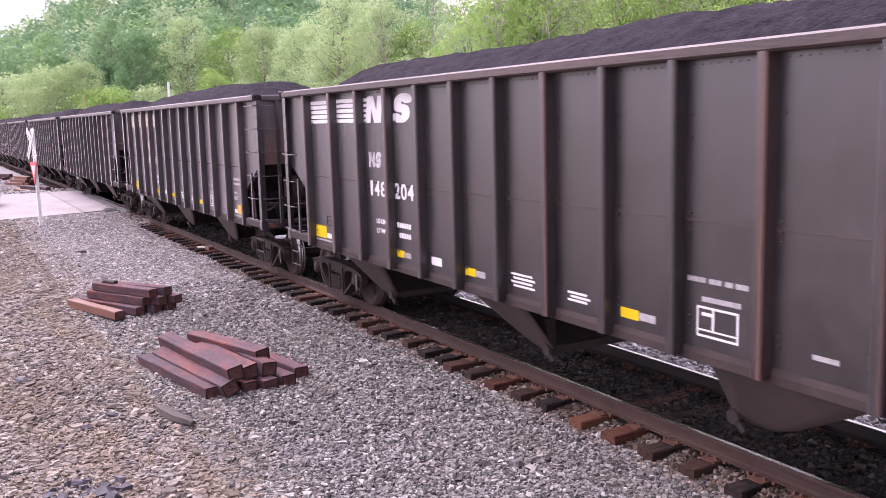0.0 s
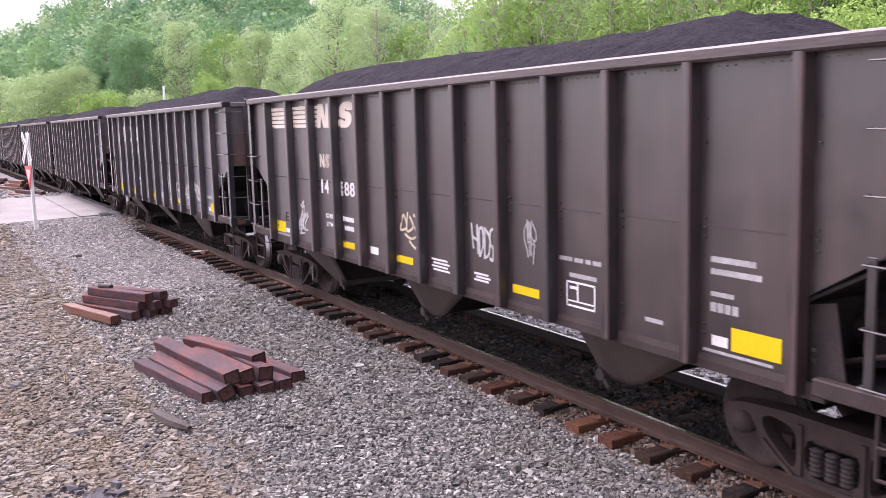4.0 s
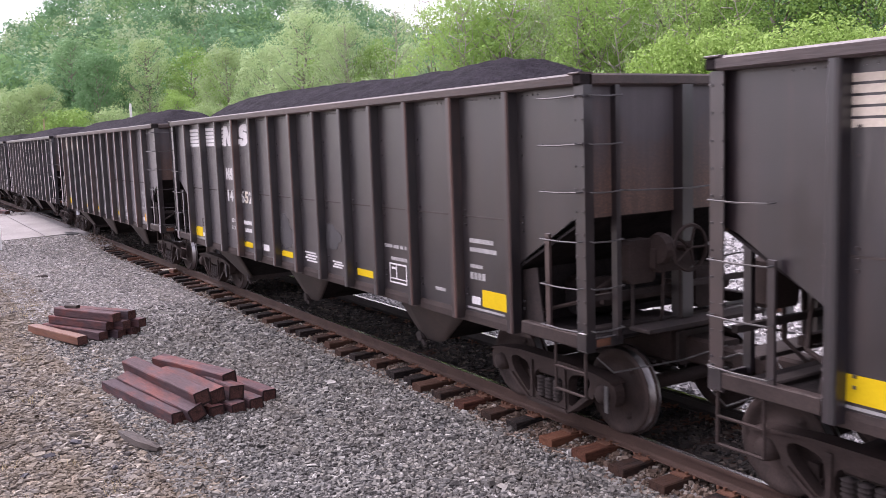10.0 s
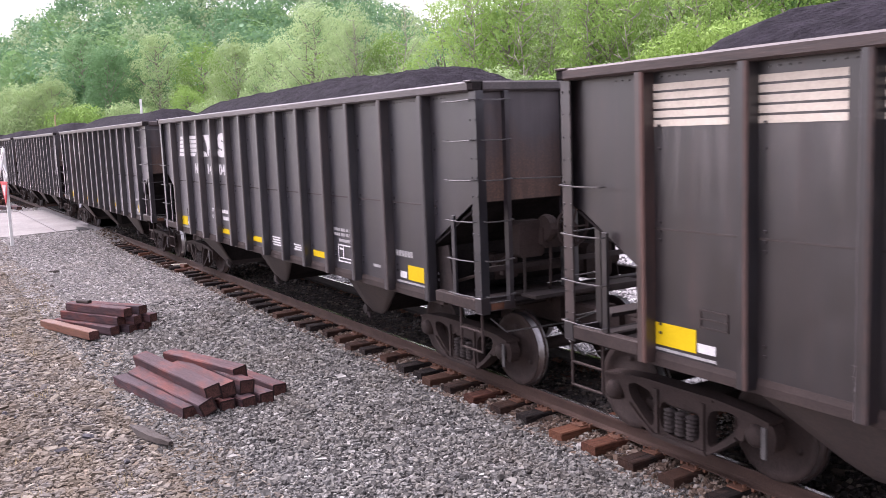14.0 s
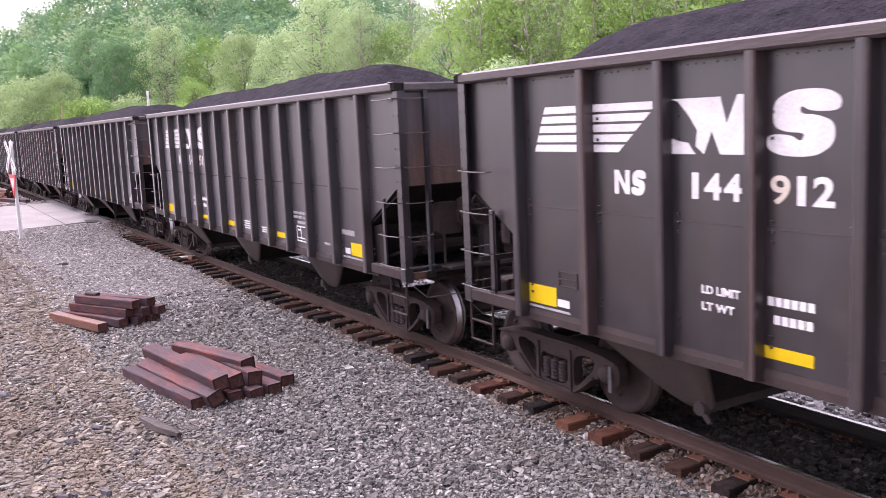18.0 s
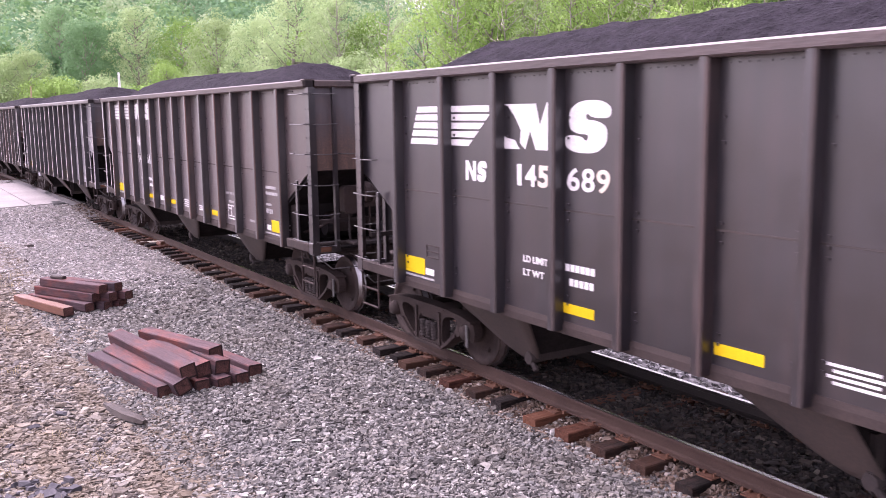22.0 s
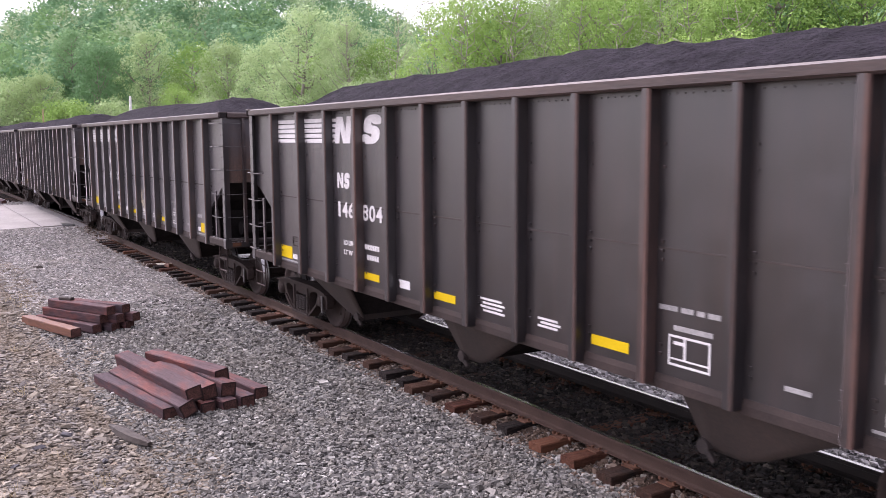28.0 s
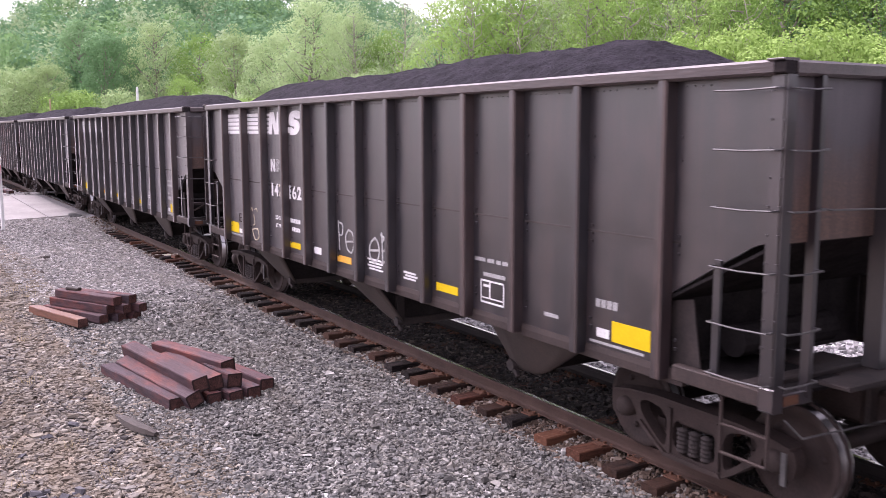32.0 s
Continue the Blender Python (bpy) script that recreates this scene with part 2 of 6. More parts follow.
UNDER.node_tree.nodes["Principled BSDF"].inputs["Specular IOR Level"].default_value = 0.2
CHUTE = blotchy("dusty_chute_steel", (0.020, 0.017, 0.017), (0.066, 0.045, 0.037), 1.1, 30, 0.7)
TRUCK = blotchy("brown_cast_steel", (0.0135, 0.010, 0.0092), (0.050, 0.033, 0.029), 4, 50, 0.8)
TRUCK.node_tree.nodes["Principled BSDF"].inputs["Specular IOR Level"].default_value = 0.25
BRIGHT = blotchy("polished_tread", (0.20, 0.19, 0.19), (0.42, 0.41, 0.41), 8, 60, 0.3, 1.0, 0.05)
BAR = blotchy("worn_grab_iron", (0.0350, 0.0329, 0.0329), (0.0980, 0.0910, 0.0910), 6, 60, 0.5)
COAL = blotchy("coal", (0.0035, 0.0030, 0.0042), (0.031, 0.027, 0.035), 5, 22, 0.95, relief=1.0, deep=0.05)
COAL.node_tree.nodes["Principled BSDF"].inputs["Specular IOR Level"].default_value = 0.08
WHITE = blotchy("chalky_white_paint", (0.42, 0.41, 0.41), (0.70, 0.69, 0.69), 3, 40, 0.6, relief=0.05)
CREAM = blotchy("aged_cream_paint", (0.42, 0.365, 0.30), (0.64, 0.58, 0.49), 3, 40, 0.6, relief=0.05)
FAINT = blotchy("faded_stencil_paint", (0.16, 0.155, 0.155), (0.38, 0.37, 0.37), 12, 60, 0.6, relief=0.05)
YELLOW = blotchy("yellow_reflector", (0.50, 0.345, 0.004), (0.62, 0.44, 0.006), 3, 40, 0.6, relief=0.05)
YELLOW.node_tree.nodes["Principled BSDF"].inputs["Specular IOR Level"].default_value = 0.1
ORANGE = blotchy("orange_fading_reflector", (0.45, 0.17, 0.02), (0.75, 0.42, 0.04), 4, 40, 0.5, relief=0.05)
SPRAY = blotchy("silver_spray_paint", (0.20, 0.20, 0.20), (0.48, 0.48, 0.465), 6, 50, 0.6, relief=0.05)
SPRAY_TAN = blotchy("tan_spray_paint", (0.30, 0.25, 0.16), (0.55, 0.48, 0.36), 6, 50, 0.6, relief=0.05)
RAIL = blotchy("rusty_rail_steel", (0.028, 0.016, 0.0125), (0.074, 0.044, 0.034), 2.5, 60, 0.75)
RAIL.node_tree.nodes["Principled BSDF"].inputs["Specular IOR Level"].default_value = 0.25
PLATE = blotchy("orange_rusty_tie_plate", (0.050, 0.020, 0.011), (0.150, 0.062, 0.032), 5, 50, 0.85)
# far rail: soot, plus the shade under the train, as a darker rail colour
RAIL_SOOT_SHADE = blotchy("sooty_shaded_rail_steel", (0.008, 0.006, 0.006), (0.024, 0.017, 0.015), 2.5, 60, 0.8)
RAIL_TOP = blotchy("worn_rail_head", (0.35, 0.32, 0.31), (0.58, 0.55, 0.54), 4, 60, 0.25, 0.9, 0.05)


def tie_skin(name, dark, light, top, clean):
    """An old tie: cracked along the grain, black with creosote, with rust and dust rubbed into its upper side."""
    m, n, l, b = material(name, 0.85)
    b.inputs["Specular IOR Level"].default_value = 0.15
    co = n.new("ShaderNodeTexCoord").outputs["Object"]
    info = n.new("ShaderNodeObjectInfo").outputs["Random"]
    shift = n.new("ShaderNodeVectorMath")
    shift.operation = "ADD"
    l.new(co, shift.inputs[0])
    l.new(mix(n, l, 1.0, info, (17.0, 23.0, 5.0), "MULTIPLY"), shift.inputs[1])
    at = shift.outputs[0]
    crack, stain, grain = noisy(n, l, 26, 4, 0.65, at, (1, 0.06, 1)), noisy(n, l, 4.0, 5, 0.7, at), noisy(n, l, 70, 3, 0.6, at, (1, 0.15, 1))
    col = ramp(n, l, mix(n, l, 0.5, crack, grain), [(0.32, tuple(c * 0.25 for c in dark)), (0.46, dark), (0.68, light)])
    rub = ramp(n, l, mix(n, l, 0.45, stain, info), [(clean, (0, 0, 0)), (clean + 0.20, (0.8, 0.8, 0.8))])
    col = mix(n, l, rub, col, mix(n, l, crack, tuple(c * 0.4 for c in top), top))
    l.new(col, b.inputs["Base Color"])
    bump(n, l, b, crack, 0.9, 0.02)
    return m


TIE_DARK = tie_skin("creosoted_tie", (0.009, 0.0072, 0.0068), (0.040, 0.029, 0.026), (0.082, 0.040, 0.026), 0.50)
TIE_RED = tie_skin("reddish_new_tie", (0.040, 0.016, 0.011), (0.105, 0.042, 0.027), (0.165, 0.070, 0.040), 0.42)
CUT_TIE = timber_skin()


def end_grain():
    """Sawn end grain: reddish heart, a dark creosote ring toward the edges and radial checks."""
    m, n, l, b = material("dark_sawn_end_grain", 0.85)
    b.inputs["Specular IOR Level"].default_value = 0.2
    co = n.new("ShaderNodeTexCoord").outputs["Object"]
    xyz = n.new("ShaderNodeSeparateXYZ")
    l.new(co, xyz.inputs[0])
    edge = []
    for axis, k in (("Y", 9.6), ("Z", 11.0)):
        a = n.new("ShaderNodeMath")
        a.operation = "ABSOLUTE"
        l.new(xyz.outputs[axis], a.inputs[0])
        c = n.new("ShaderNodeMath")
        c.operation = "MULTIPLY"
        c.inputs[1].default_value = k
        l.new(a.outputs[0], c.inputs[0])
        edge.append(c.outputs[0])
    far = n.new("ShaderNodeMath")
    far.operation = "MAXIMUM"
    l.new(edge[0], far.inputs[0])
    l.new(edge[1], far.inputs[1])
    blot, fine = noisy(n, l, 9, 5, 0.7, co), noisy(n, l, 60, 3, 0.6, co)
    heart = ramp(n, l, mix(n, l, 0.4, blot, fine), [(0.35, (0.018, 0.011, 0.011)), (0.50, (0.070, 0.032, 0.027)), (0.70, (0.135, 0.062, 0.050))])
    ring = ramp(n, l, mix(n, l, 0.25, far.outputs[0], blot), [(0.68, (0, 0, 0)), (0.80, (0.85, 0.85, 0.85))])
    l.new(mix(n, l, ring, heart, (0.012, 0.009, 0.010)), b.inputs["Base Color"])
    bump(n, l, b, blot, 0.5)
    return m


CUT_END = end_grain()


def chalk_wash():
    """Thin white chalk washed down the sheet in runs, fading out below."""
    m, n, l, b = material("washed_down_chalk", 0.8)
    b.inputs["Base Color"].default_value = (0.30, 0.28, 0.27, 1)
    co = n.new("ShaderNodeTexCoord")
    runs = noisy(n, l, 9.0, 4, 0.65, co.outputs["Object"], (1.0, 1.0, 0.05))
    xyz = n.new("ShaderNodeSeparateXYZ")
    l.new(co.outputs["Generated"], xyz.inputs[0])
    thin = mix(n, l, 1.0, ramp(n, l, runs, [(0.40, (0, 0, 0)), (0.72, (0.34, 0.34, 0.34))]), ramp(n, l, xyz.outputs["Z"], [(0.0, (0, 0, 0)), (1.0, (1, 1, 1))]), "MULTIPLY")
    clear = n.new("ShaderNodeBsdfTransparent")
    s = n.new("ShaderNodeMixShader")
    l.new(thin, s.inputs[0])
    l.new(clear.outputs[0], s.inputs[1])
    l.new(b.outputs[0], s.inputs[2])
    l.new(s.outputs[0], n["Material Output"].inputs["Surface"])
    return m


CHALK = chalk_wash()
ORANGE_TIE = blotchy("orange_treated_timber", (0.045, 0.015, 0.009), (0.165, 0.062, 0.030), 4, 45, 0.65, relief=0.4, stretch=(0.1, 1, 1))
OLD_WOOD = blotchy("weathered_grey_wood", (0.013, 0.010, 0.0085), (0.052, 0.039, 0.032), 6, 40, 0.85, relief=0.6, stretch=(0.15, 1, 1))
CONCRETE = blotchy("pale_road_concrete", (0.125, 0.114, 0.108), (0.225, 0.210, 0.200), 0.5, 9, 0.9)
PALE_BARK = blotchy("pale_smooth_bark", (0.16, 0.145, 0.115), (0.36, 0.335, 0.275), 2, 20, 0.85, relief=0.3, stretch=(1, 1, 0.3))
BARK = blotchy("grey_bark", (0.10, 0.088, 0.072), (0.30, 0.27, 0.23), 2, 20, 0.9, relief=0.6, stretch=(1, 1, 0.2))
SIGN_RED = blotchy("sign_red", (0.42, 0.02, 0.03), (0.55, 0.03, 0.04), 5, 40, 0.4, relief=0.02)
POST_WHITE = blotchy("weathered_white_post", (0.5, 0.5, 0.48), (0.75, 0.75, 0.73), 4, 40, 0.7)
POST_TAN = blotchy("tan_pole", (0.25, 0.19, 0.10), (0.42, 0.33, 0.18), 4, 40, 0.7)
BALLAST = stone("grey_ballast", [(0.0, (0.024, 0.023, 0.022)), (0.25, (0.076, 0.072, 0.068)), (0.5, (0.114, 0.113, 0.109)), (0.75, (0.152, 0.143, 0.127)), (0.95, (0.220, 0.214, 0.200)), (1.0, (0.330, 0.321, 0.300))], dirt=(0.097, 0.084, 0.068))
# brighter copy of the ballast tones, offsetting the shaded stone sides seen far off
BALLAST_FAR_LIT = stone("lightened_far_ballast", [(0.0, (0.060, 0.056, 0.054)), (0.25, (0.122, 0.114, 0.108)), (0.5, (0.160, 0.154, 0.151)), (0.75, (0.205, 0.190, 0.174)), (1.0, (0.36, 0.345, 0.33))], dirt=(0.165, 0.148, 0.130))
# the stones by the rails
RUSTY = stone("brown_stained_ballast", [(0.0, (0.040, 0.026, 0.019)), (0.5, (0.105, 0.072, 0.052)), (0.85, (0.175, 0.135, 0.108)), (1.0, (0.28, 0.25, 0.22))])
# coal dust on the stones, with the shade under the train in the tones
SOOTY_SHADED = stone("coal_dusted_shaded_ballast", [(0.0, (0.011, 0.0098, 0.0095)), (0.6, (0.030, 0.025, 0.022)), (0.95, (0.064, 0.050, 0.042)), (1.0, (0.13, 0.11, 0.09))])
SHALE = stone("tan_shale_chips", [(0.0, (0.030, 0.026, 0.025)), (0.25, (0.080, 0.069, 0.060)), (0.5, (0.127, 0.107, 0.083)), (0.7, (0.142, 0.132, 0.124)), (0.9, (0.190, 0.166, 0.134)), (1.0, (0.300, 0.272, 0.232))], dirt=(0.104, 0.080, 0.054), cover=(0.44, 0.62, 0.72))
ROCK = stone("dark_blue_rock", [(0.0, (0.040, 0.038, 0.043)), (1.0, (0.115, 0.110, 0.120))])
STRAW = blotchy("dry_straw", (0.25, 0.19, 0.09), (0.42, 0.34, 0.18), 4, 40, 0.8)
CAR_BLACK = blotchy("black_bumper", (0.012, 0.012, 0.013), (0.025, 0.025, 0.027), 4, 60, 0.4)
GLASS_DARK = blotchy("dark_window_glass", (0.01, 0.012, 0.014), (0.02, 0.022, 0.025), 2, 20, 0.08)
LEAF = {
    "fresh": leaves("fresh_green_leaves", [(0.15, (0.148, 0.258, 0.060)), (0.5, (0.232, 0.368, 0.098)), (0.85, (0.330, 0.475, 0.155))]),
    "pale": leaves("pale_spring_leaves", [(0.15, (0.238, 0.330, 0.138)), (0.5, (0.325, 0.440, 0.205)), (0.85, (0.420, 0.540, 0.285))], speck=0.11),
    "deep": leaves("deep_green_leaves", [(0.15, (0.098, 0.192, 0.086)), (0.5, (0.155, 0.284, 0.128)), (0.85, (0.228, 0.362, 0.182))], speck=0.12),
    "lime": leaves("bright_lime_leaves", [(0.15, (0.170, 0.275, 0.060)), (0.5, (0.245, 0.375, 0.092)), (0.85, (0.340, 0.470, 0.150))]),
}
HILL_LEAF = {
    "fresh": leaves("hill_fresh_leaves", [(0.25, (0.138, 0.252, 0.100)), (0.5, (0.195, 0.325, 0.140)), (0.75, (0.260, 0.395, 0.185))], 0.35, 0.08, 0.09),
    "pale": leaves("hill_pale_leaves", [(0.25, (0.205, 0.298, 0.150)), (0.5, (0.268, 0.366, 0.195)), (0.75, (0.335, 0.432, 0.250))], 0.35, 0.08, 0.09),
    "deep": leaves("hill_deep_leaves", [(0.25, (0.070, 0.158, 0.076)), (0.5, (0.114, 0.226, 0.112)), (0.75, (0.168, 0.292, 0.150))], 0.35, 0.08, 0.09),
}


def ground_material():
    """One sheet: grey stone by the track, tan dirt beside it, a pale gravel lot beyond, grass and leaf litter on the hills."""
    m, n, l, b = material("ground_gravel_dirt_and_grass", 0.9)
    co = n.new("ShaderNodeTexCoord").outputs["Object"]
    xyz = n.new("ShaderNodeSeparateXYZ")
    l.new(co, xyz.inputs[0])
    fine, mid, wide = noisy(n, l, 28, 4, 0.7, co), noisy(n, l, 2.2, 5, 0.6, co), noisy(n, l, 0.25, 4, 0.6, co)
    grey = ramp(n, l, fine, [(0.3, (0.066, 0.061, 0.060)), (0.7, (0.225, 0.213, 0.210))])
    tan = ramp(n, l, mix(n, l, 0.5, fine, mid), [(0.3, (0.075, 0.056, 0.040)), (0.55, (0.190, 0.150, 0.110)), (0.72, (0.300, 0.262, 0.222))])
    lot = ramp(n, l, mix(n, l, 0.4, fine, noisy(n, l, 9, 4, 0.8, co)), [(0.36, (0.085, 0.082, 0.082)), (0.62, (0.36, 0.35, 0.35))])
    grass = ramp(n, l, mix(n, l, 0.5, mid, wide), [(0.3, (0.03, 0.055, 0.016)), (0.7, (0.10, 0.15, 0.045))])

    def step(socket, edge, soft, wobble):
        """0 below the edge, 1 above it, along one axis, with a wandering line."""
        a = n.new("ShaderNodeMath")
        a.operation = "MULTIPLY_ADD"
        l.new(mid if wobble < 2 else wide, a.inputs[0])
        a.inputs[1].default_value = wobble
        l.new(socket, a.inputs[2])
        r = n.new("ShaderNodeMapRange")
        r.inputs["From Min"].default_value, r.inputs["From Max"].default_value = edge - soft + wobble / 2, edge + soft + wobble / 2
        l.new(a.outputs[0], r.inputs["Value"])
        return r.outputs[0]

    col = mix(n, l, step(xyz.outputs["Y"], -4.75, 0.3, 1.4), tan, grey)
    # coal dust and grease between the rails, darkened further for the train's shade
    soot_shade = ramp(n, l, fine, [(0.3, (0.008, 0.007, 0.007)), (0.7, (0.038, 0.032, 0.030))])
    col = mix(n, l, step(xyz.outputs["Y"], -0.74, 0.08, 0.1), col, soot_shade)
    col = mix(n, l, step(xyz.outputs["Y"], 1.05, 0.12, 0.2), col, lot)
    col = mix(n, l, step(xyz.outputs["Y"], 34.0, 2.0, 6.0), col, grass)
    back = n.new("ShaderNodeMath")
    back.operation = "MULTIPLY"
    back.inputs[1].default_value = -1.0
    l.new(xyz.outputs["X"], back.inputs[0])
    col = mix(n, l, step(back.outputs[0], 125.0, 4.0, 8.0), col, grass)
    l.new(col, b.inputs["Base Color"])
    bump(n, l, b, fine, 0.8, 0.03)
    return m


GROUND = ground_material()

from mathutils.geometry import tessellate_polygon

# ---- mesh helpers ----
class Geo:
    """Vertices and faces of one mesh, gathered from simple solids."""

    def __init__(self):
        self.v, self.f = [], []

    def add(self, verts, faces):
        k = len(self.v)
        self.v += [tuple(p) for p in verts]
        self.f += [tuple(i + k for i in f) for f in faces]
        return self

    def box(self, x0, x1, y0, y1, z0, z1):
        p = [(x, y, z) for z in (z0, z1) for y in (y0, y1) for x in (x0, x1)]
        return self.add(p, [(0, 2, 3, 1), (4, 5, 7, 6), (0, 1, 5, 4), (2, 6, 7, 3), (0, 4, 6, 2), (1, 3, 7, 5)])

    def soft_box(self, x0, x1, y0, y1, z0, z1, c):
        """A box with its four long (x) edges cut off."""
        prof = [(y0 + c, z0), (y1 - c, z0), (y1, z0 + c), (y1, z1 - c), (y1 - c, z1), (y0 + c, z1), (y0, z1 - c), (y0, z0 + c)]
        return self.prism(prof, "x", x0, x1)

    def prism(self, prof, axis, a, b):
        """A profile of points drawn out along an axis; x: (y, z), y: (x, z), z: (x, y)."""
        put = {"x": lambda p, t: (t, p[0], p[1]), "y": lambda p, t: (p[0], t, p[1]), "z": lambda p, t: (p[0], p[1], t)}[axis]
        n = len(prof)
        vs = [put(p, a) for p in prof] + [put(p, b) for p in prof]
        fs = [tuple(range(n))[::-1], tuple(range(n, 2 * n))] + [(i, (i + 1) % n, n + (i + 1) % n, n + i) for i in range(n)]
        return self.add(vs, fs)

    def rod(self, p, q, r, n=6, r2=None):
        p, q = Vector(p), Vector(q)
        d = (q - p).normalized()
        a = d.orthogonal().normalized()
        b = d.cross(a)
        r2 = r if r2 is None else r2
        ring = [a * math.cos(2 * math.pi * i / n) + b * math.sin(2 * math.pi * i / n) for i in range(n)]
        vs = [p + k * r for k in ring] + [q + k * r2 for k in ring]
        return self.add(vs, [tuple(range(n))[::-1], tuple(range(n, 2 * n))] + [(i, (i + 1) % n, n + (i + 1) % n, n + i) for i in range(n)])

    def bent(self, pts, r, n=6):
        for p, q in zip(pts, pts[1:]):
            self.rod(p, q, r, n)
        return self

    def lathe(self, prof, centre, n=24):
        """A profile of (radius, y) turned round an axis along y."""
        k, cx, cy, cz = len(prof), *centre
        vs = [(cx + r * math.cos(2 * math.pi * i / n), cy + y, cz + r * math.sin(2 * math.pi * i / n)) for i in range(n) for r, y in prof]
        fs = [(i * k + j, i * k + j + 1, ((i + 1) % n) * k + j + 1, ((i + 1) % n) * k + j) for i in range(n) for j in range(k - 1)]
        return self.add(vs, fs)

    def stroke(self, pts, width, y0, y1):
        """A flat brush stroke in the x-z plane."""
        for (ax, az), (bx, bz) in zip(pts, pts[1:]):
            d = Vector((bx - ax, bz - az)).normalized() * width / 2
            e = Vector((-d.y, d.x))
            c = [(ax - d.x + e.x, az - d.y + e.y), (ax - d.x - e.x, az - d.y - e.y), (bx + d.x - e.x, bz + d.y - e.y), (bx + d.x + e.x, bz + d.y + e.y)]
            self.prism(c, "y", y0, y1)
        return self

    def ribbon(self, pts, width, y0, y1):
        """One connected band along a line in the x-z plane."""
        n, sides = len(pts), []
        for i, (x, z) in enumerate(pts):
            a, b = pts[max(i - 1, 0)], pts[min(i + 1, n - 1)]
            d = Vector((b[0] - a[0], b[1] - a[1])).normalized() * width / 2
            sides.append(((x - d.y, z + d.x), (x + d.y, z - d.x)))
        vs = [(p[0], y, p[1]) for p2 in sides for p in p2 for y in (y0, y1)]
        fs = [(0, 1, 3, 2), (4 * n - 4, 4 * n - 2, 4 * n - 1, 4 * n - 3)]
        for i in range(n - 1):
            k = 4 * i
            fs += [(k, k + 2, k + 6, k + 4), (k + 1, k + 5, k + 7, k + 3), (k, k + 4, k + 5, k + 1), (k + 2, k + 3, k + 7, k + 6)]
        return self.add(vs, fs)

    def mesh(self, name, smooth=False, tidy=False):
        me = bpy.data.meshes.new(name)
        me.from_pydata(self.v, [], self.f)
        if tidy:
            bm = bmesh.new()
            bm.from_mesh(me)
            bmesh.ops.recalc_face_normals(bm, faces=bm.faces)
            bm.to_mesh(me)
            bm.free()
        if smooth:
            me.polygons.foreach_set("use_smooth", [True] * len(me.polygons))
        me.update()
        return me


def put_mesh(name, me, mat, parent=None, label="", at=None):
    """One mesh object, as a thing or under one."""
    if mat and not me.materials:
        me.materials.append(mat)
    ob = new(name, me)
    if parent:
        ob.parent = parent
    if at is not None:
        ob.matrix_basis = at
    if label:
        ob["label"] = label
    return ob


def part(name, geo, mat, parent, label="", smooth=False, at=None):
    return put_mesh(name, geo.mesh(name, smooth, True), mat, parent, label, at)


def empty(name, at, label, category, group="", kind=""):
    ob = new(name)
    ob.empty_display_size = 0.3
    ob.matrix_basis = at
    return tagged(ob, label, category, group, kind)


def raw_mesh(name, verts, faces, mat):
    """A mesh from arrays; faces is an array of triangles or quads."""
    me = bpy.data.meshes.new(name)
    nv, nf, k = len(verts), len(faces), faces.shape[1]
    me.vertices.add(nv)
    me.vertices.foreach_set("co", np.asarray(verts, np.float32).ravel())
    me.loops.add(nf * k)
    me.loops.foreach_set("vertex_index", np.asarray(faces, np.int32).ravel())
    me.polygons.add(nf)
    me.polygons.foreach_set("loop_start", np.arange(0, nf * k, k, dtype=np.int32))
    me.polygons.foreach_set("use_smooth", [False] * nf)
    me.update(calc_edges=True)
    me.materials.append(mat)
    return me


# ---- the lie of the land ----
BEND = 1.4e-4  # the line curves very gently toward the camera's side


def line_y(x):
    return -BEND * x * x / 2


HILL_TURN = [-180, -100, -40, 0, 30, 45, 55, 60, 64, 72, 80, 83, 86, 90, 96, 110, 180]
HILL_TOP = [8, 8, 20, 40, 46, 46, 32, 29, 42, 51, 46, 33, 21, 11, 6, 6, 8]


def land(x, y):
    """Height of the ground: a level yard round the track, wooded hills beyond."""
    x, y = np.asarray(x, float), np.asarray(y, float)
    away, turn = np.hypot(x, y + 7.2), np.degrees(np.arctan2(-x, y + 7.2))
    rise = np.clip((away - 105) / 250, 0, 1)
    z = -0.30 + np.interp(turn, HILL_TURN, HILL_TOP) * rise * rise * (3 - 2 * rise)
    # the ballast lies a little higher between and beside the rails
    z += 0.045 * np.clip(1 - np.maximum(np.abs(y - line_y(x)) - 0.85, 0) / 0.3, 0, 1)
    # the stone is heaped against the road slab, and lies level with the ties from there on
    up = np.clip((-30.0 - x) / 5.8, 0, 1) * np.clip((x + 56) / 4, 0, 1)
    z += 0.235 * up * up * (3 - 2 * up) * np.clip((60 - np.abs(y)) / 20, 0, 1)
    z += 0.022 * np.clip((-15 - x) / 8, 0, 1) * (1 - up) * np.clip(1 - np.maximum(np.abs(y - line_y(x)) - 1.2, 0) / 0.9, 0, 1)
    flat = np.clip((60 - away) / 20, 0, 1) * (1 - up)
    off = np.clip((np.abs(y) - 2.0) / 2, 0, 1)
    z += flat * off * (0.035 * np.sin(x * 0.9 + 1.3 * np.sin(y * 0.8)) + 0.025 * np.sin(y * 1.7 + x * 0.37))
    return z


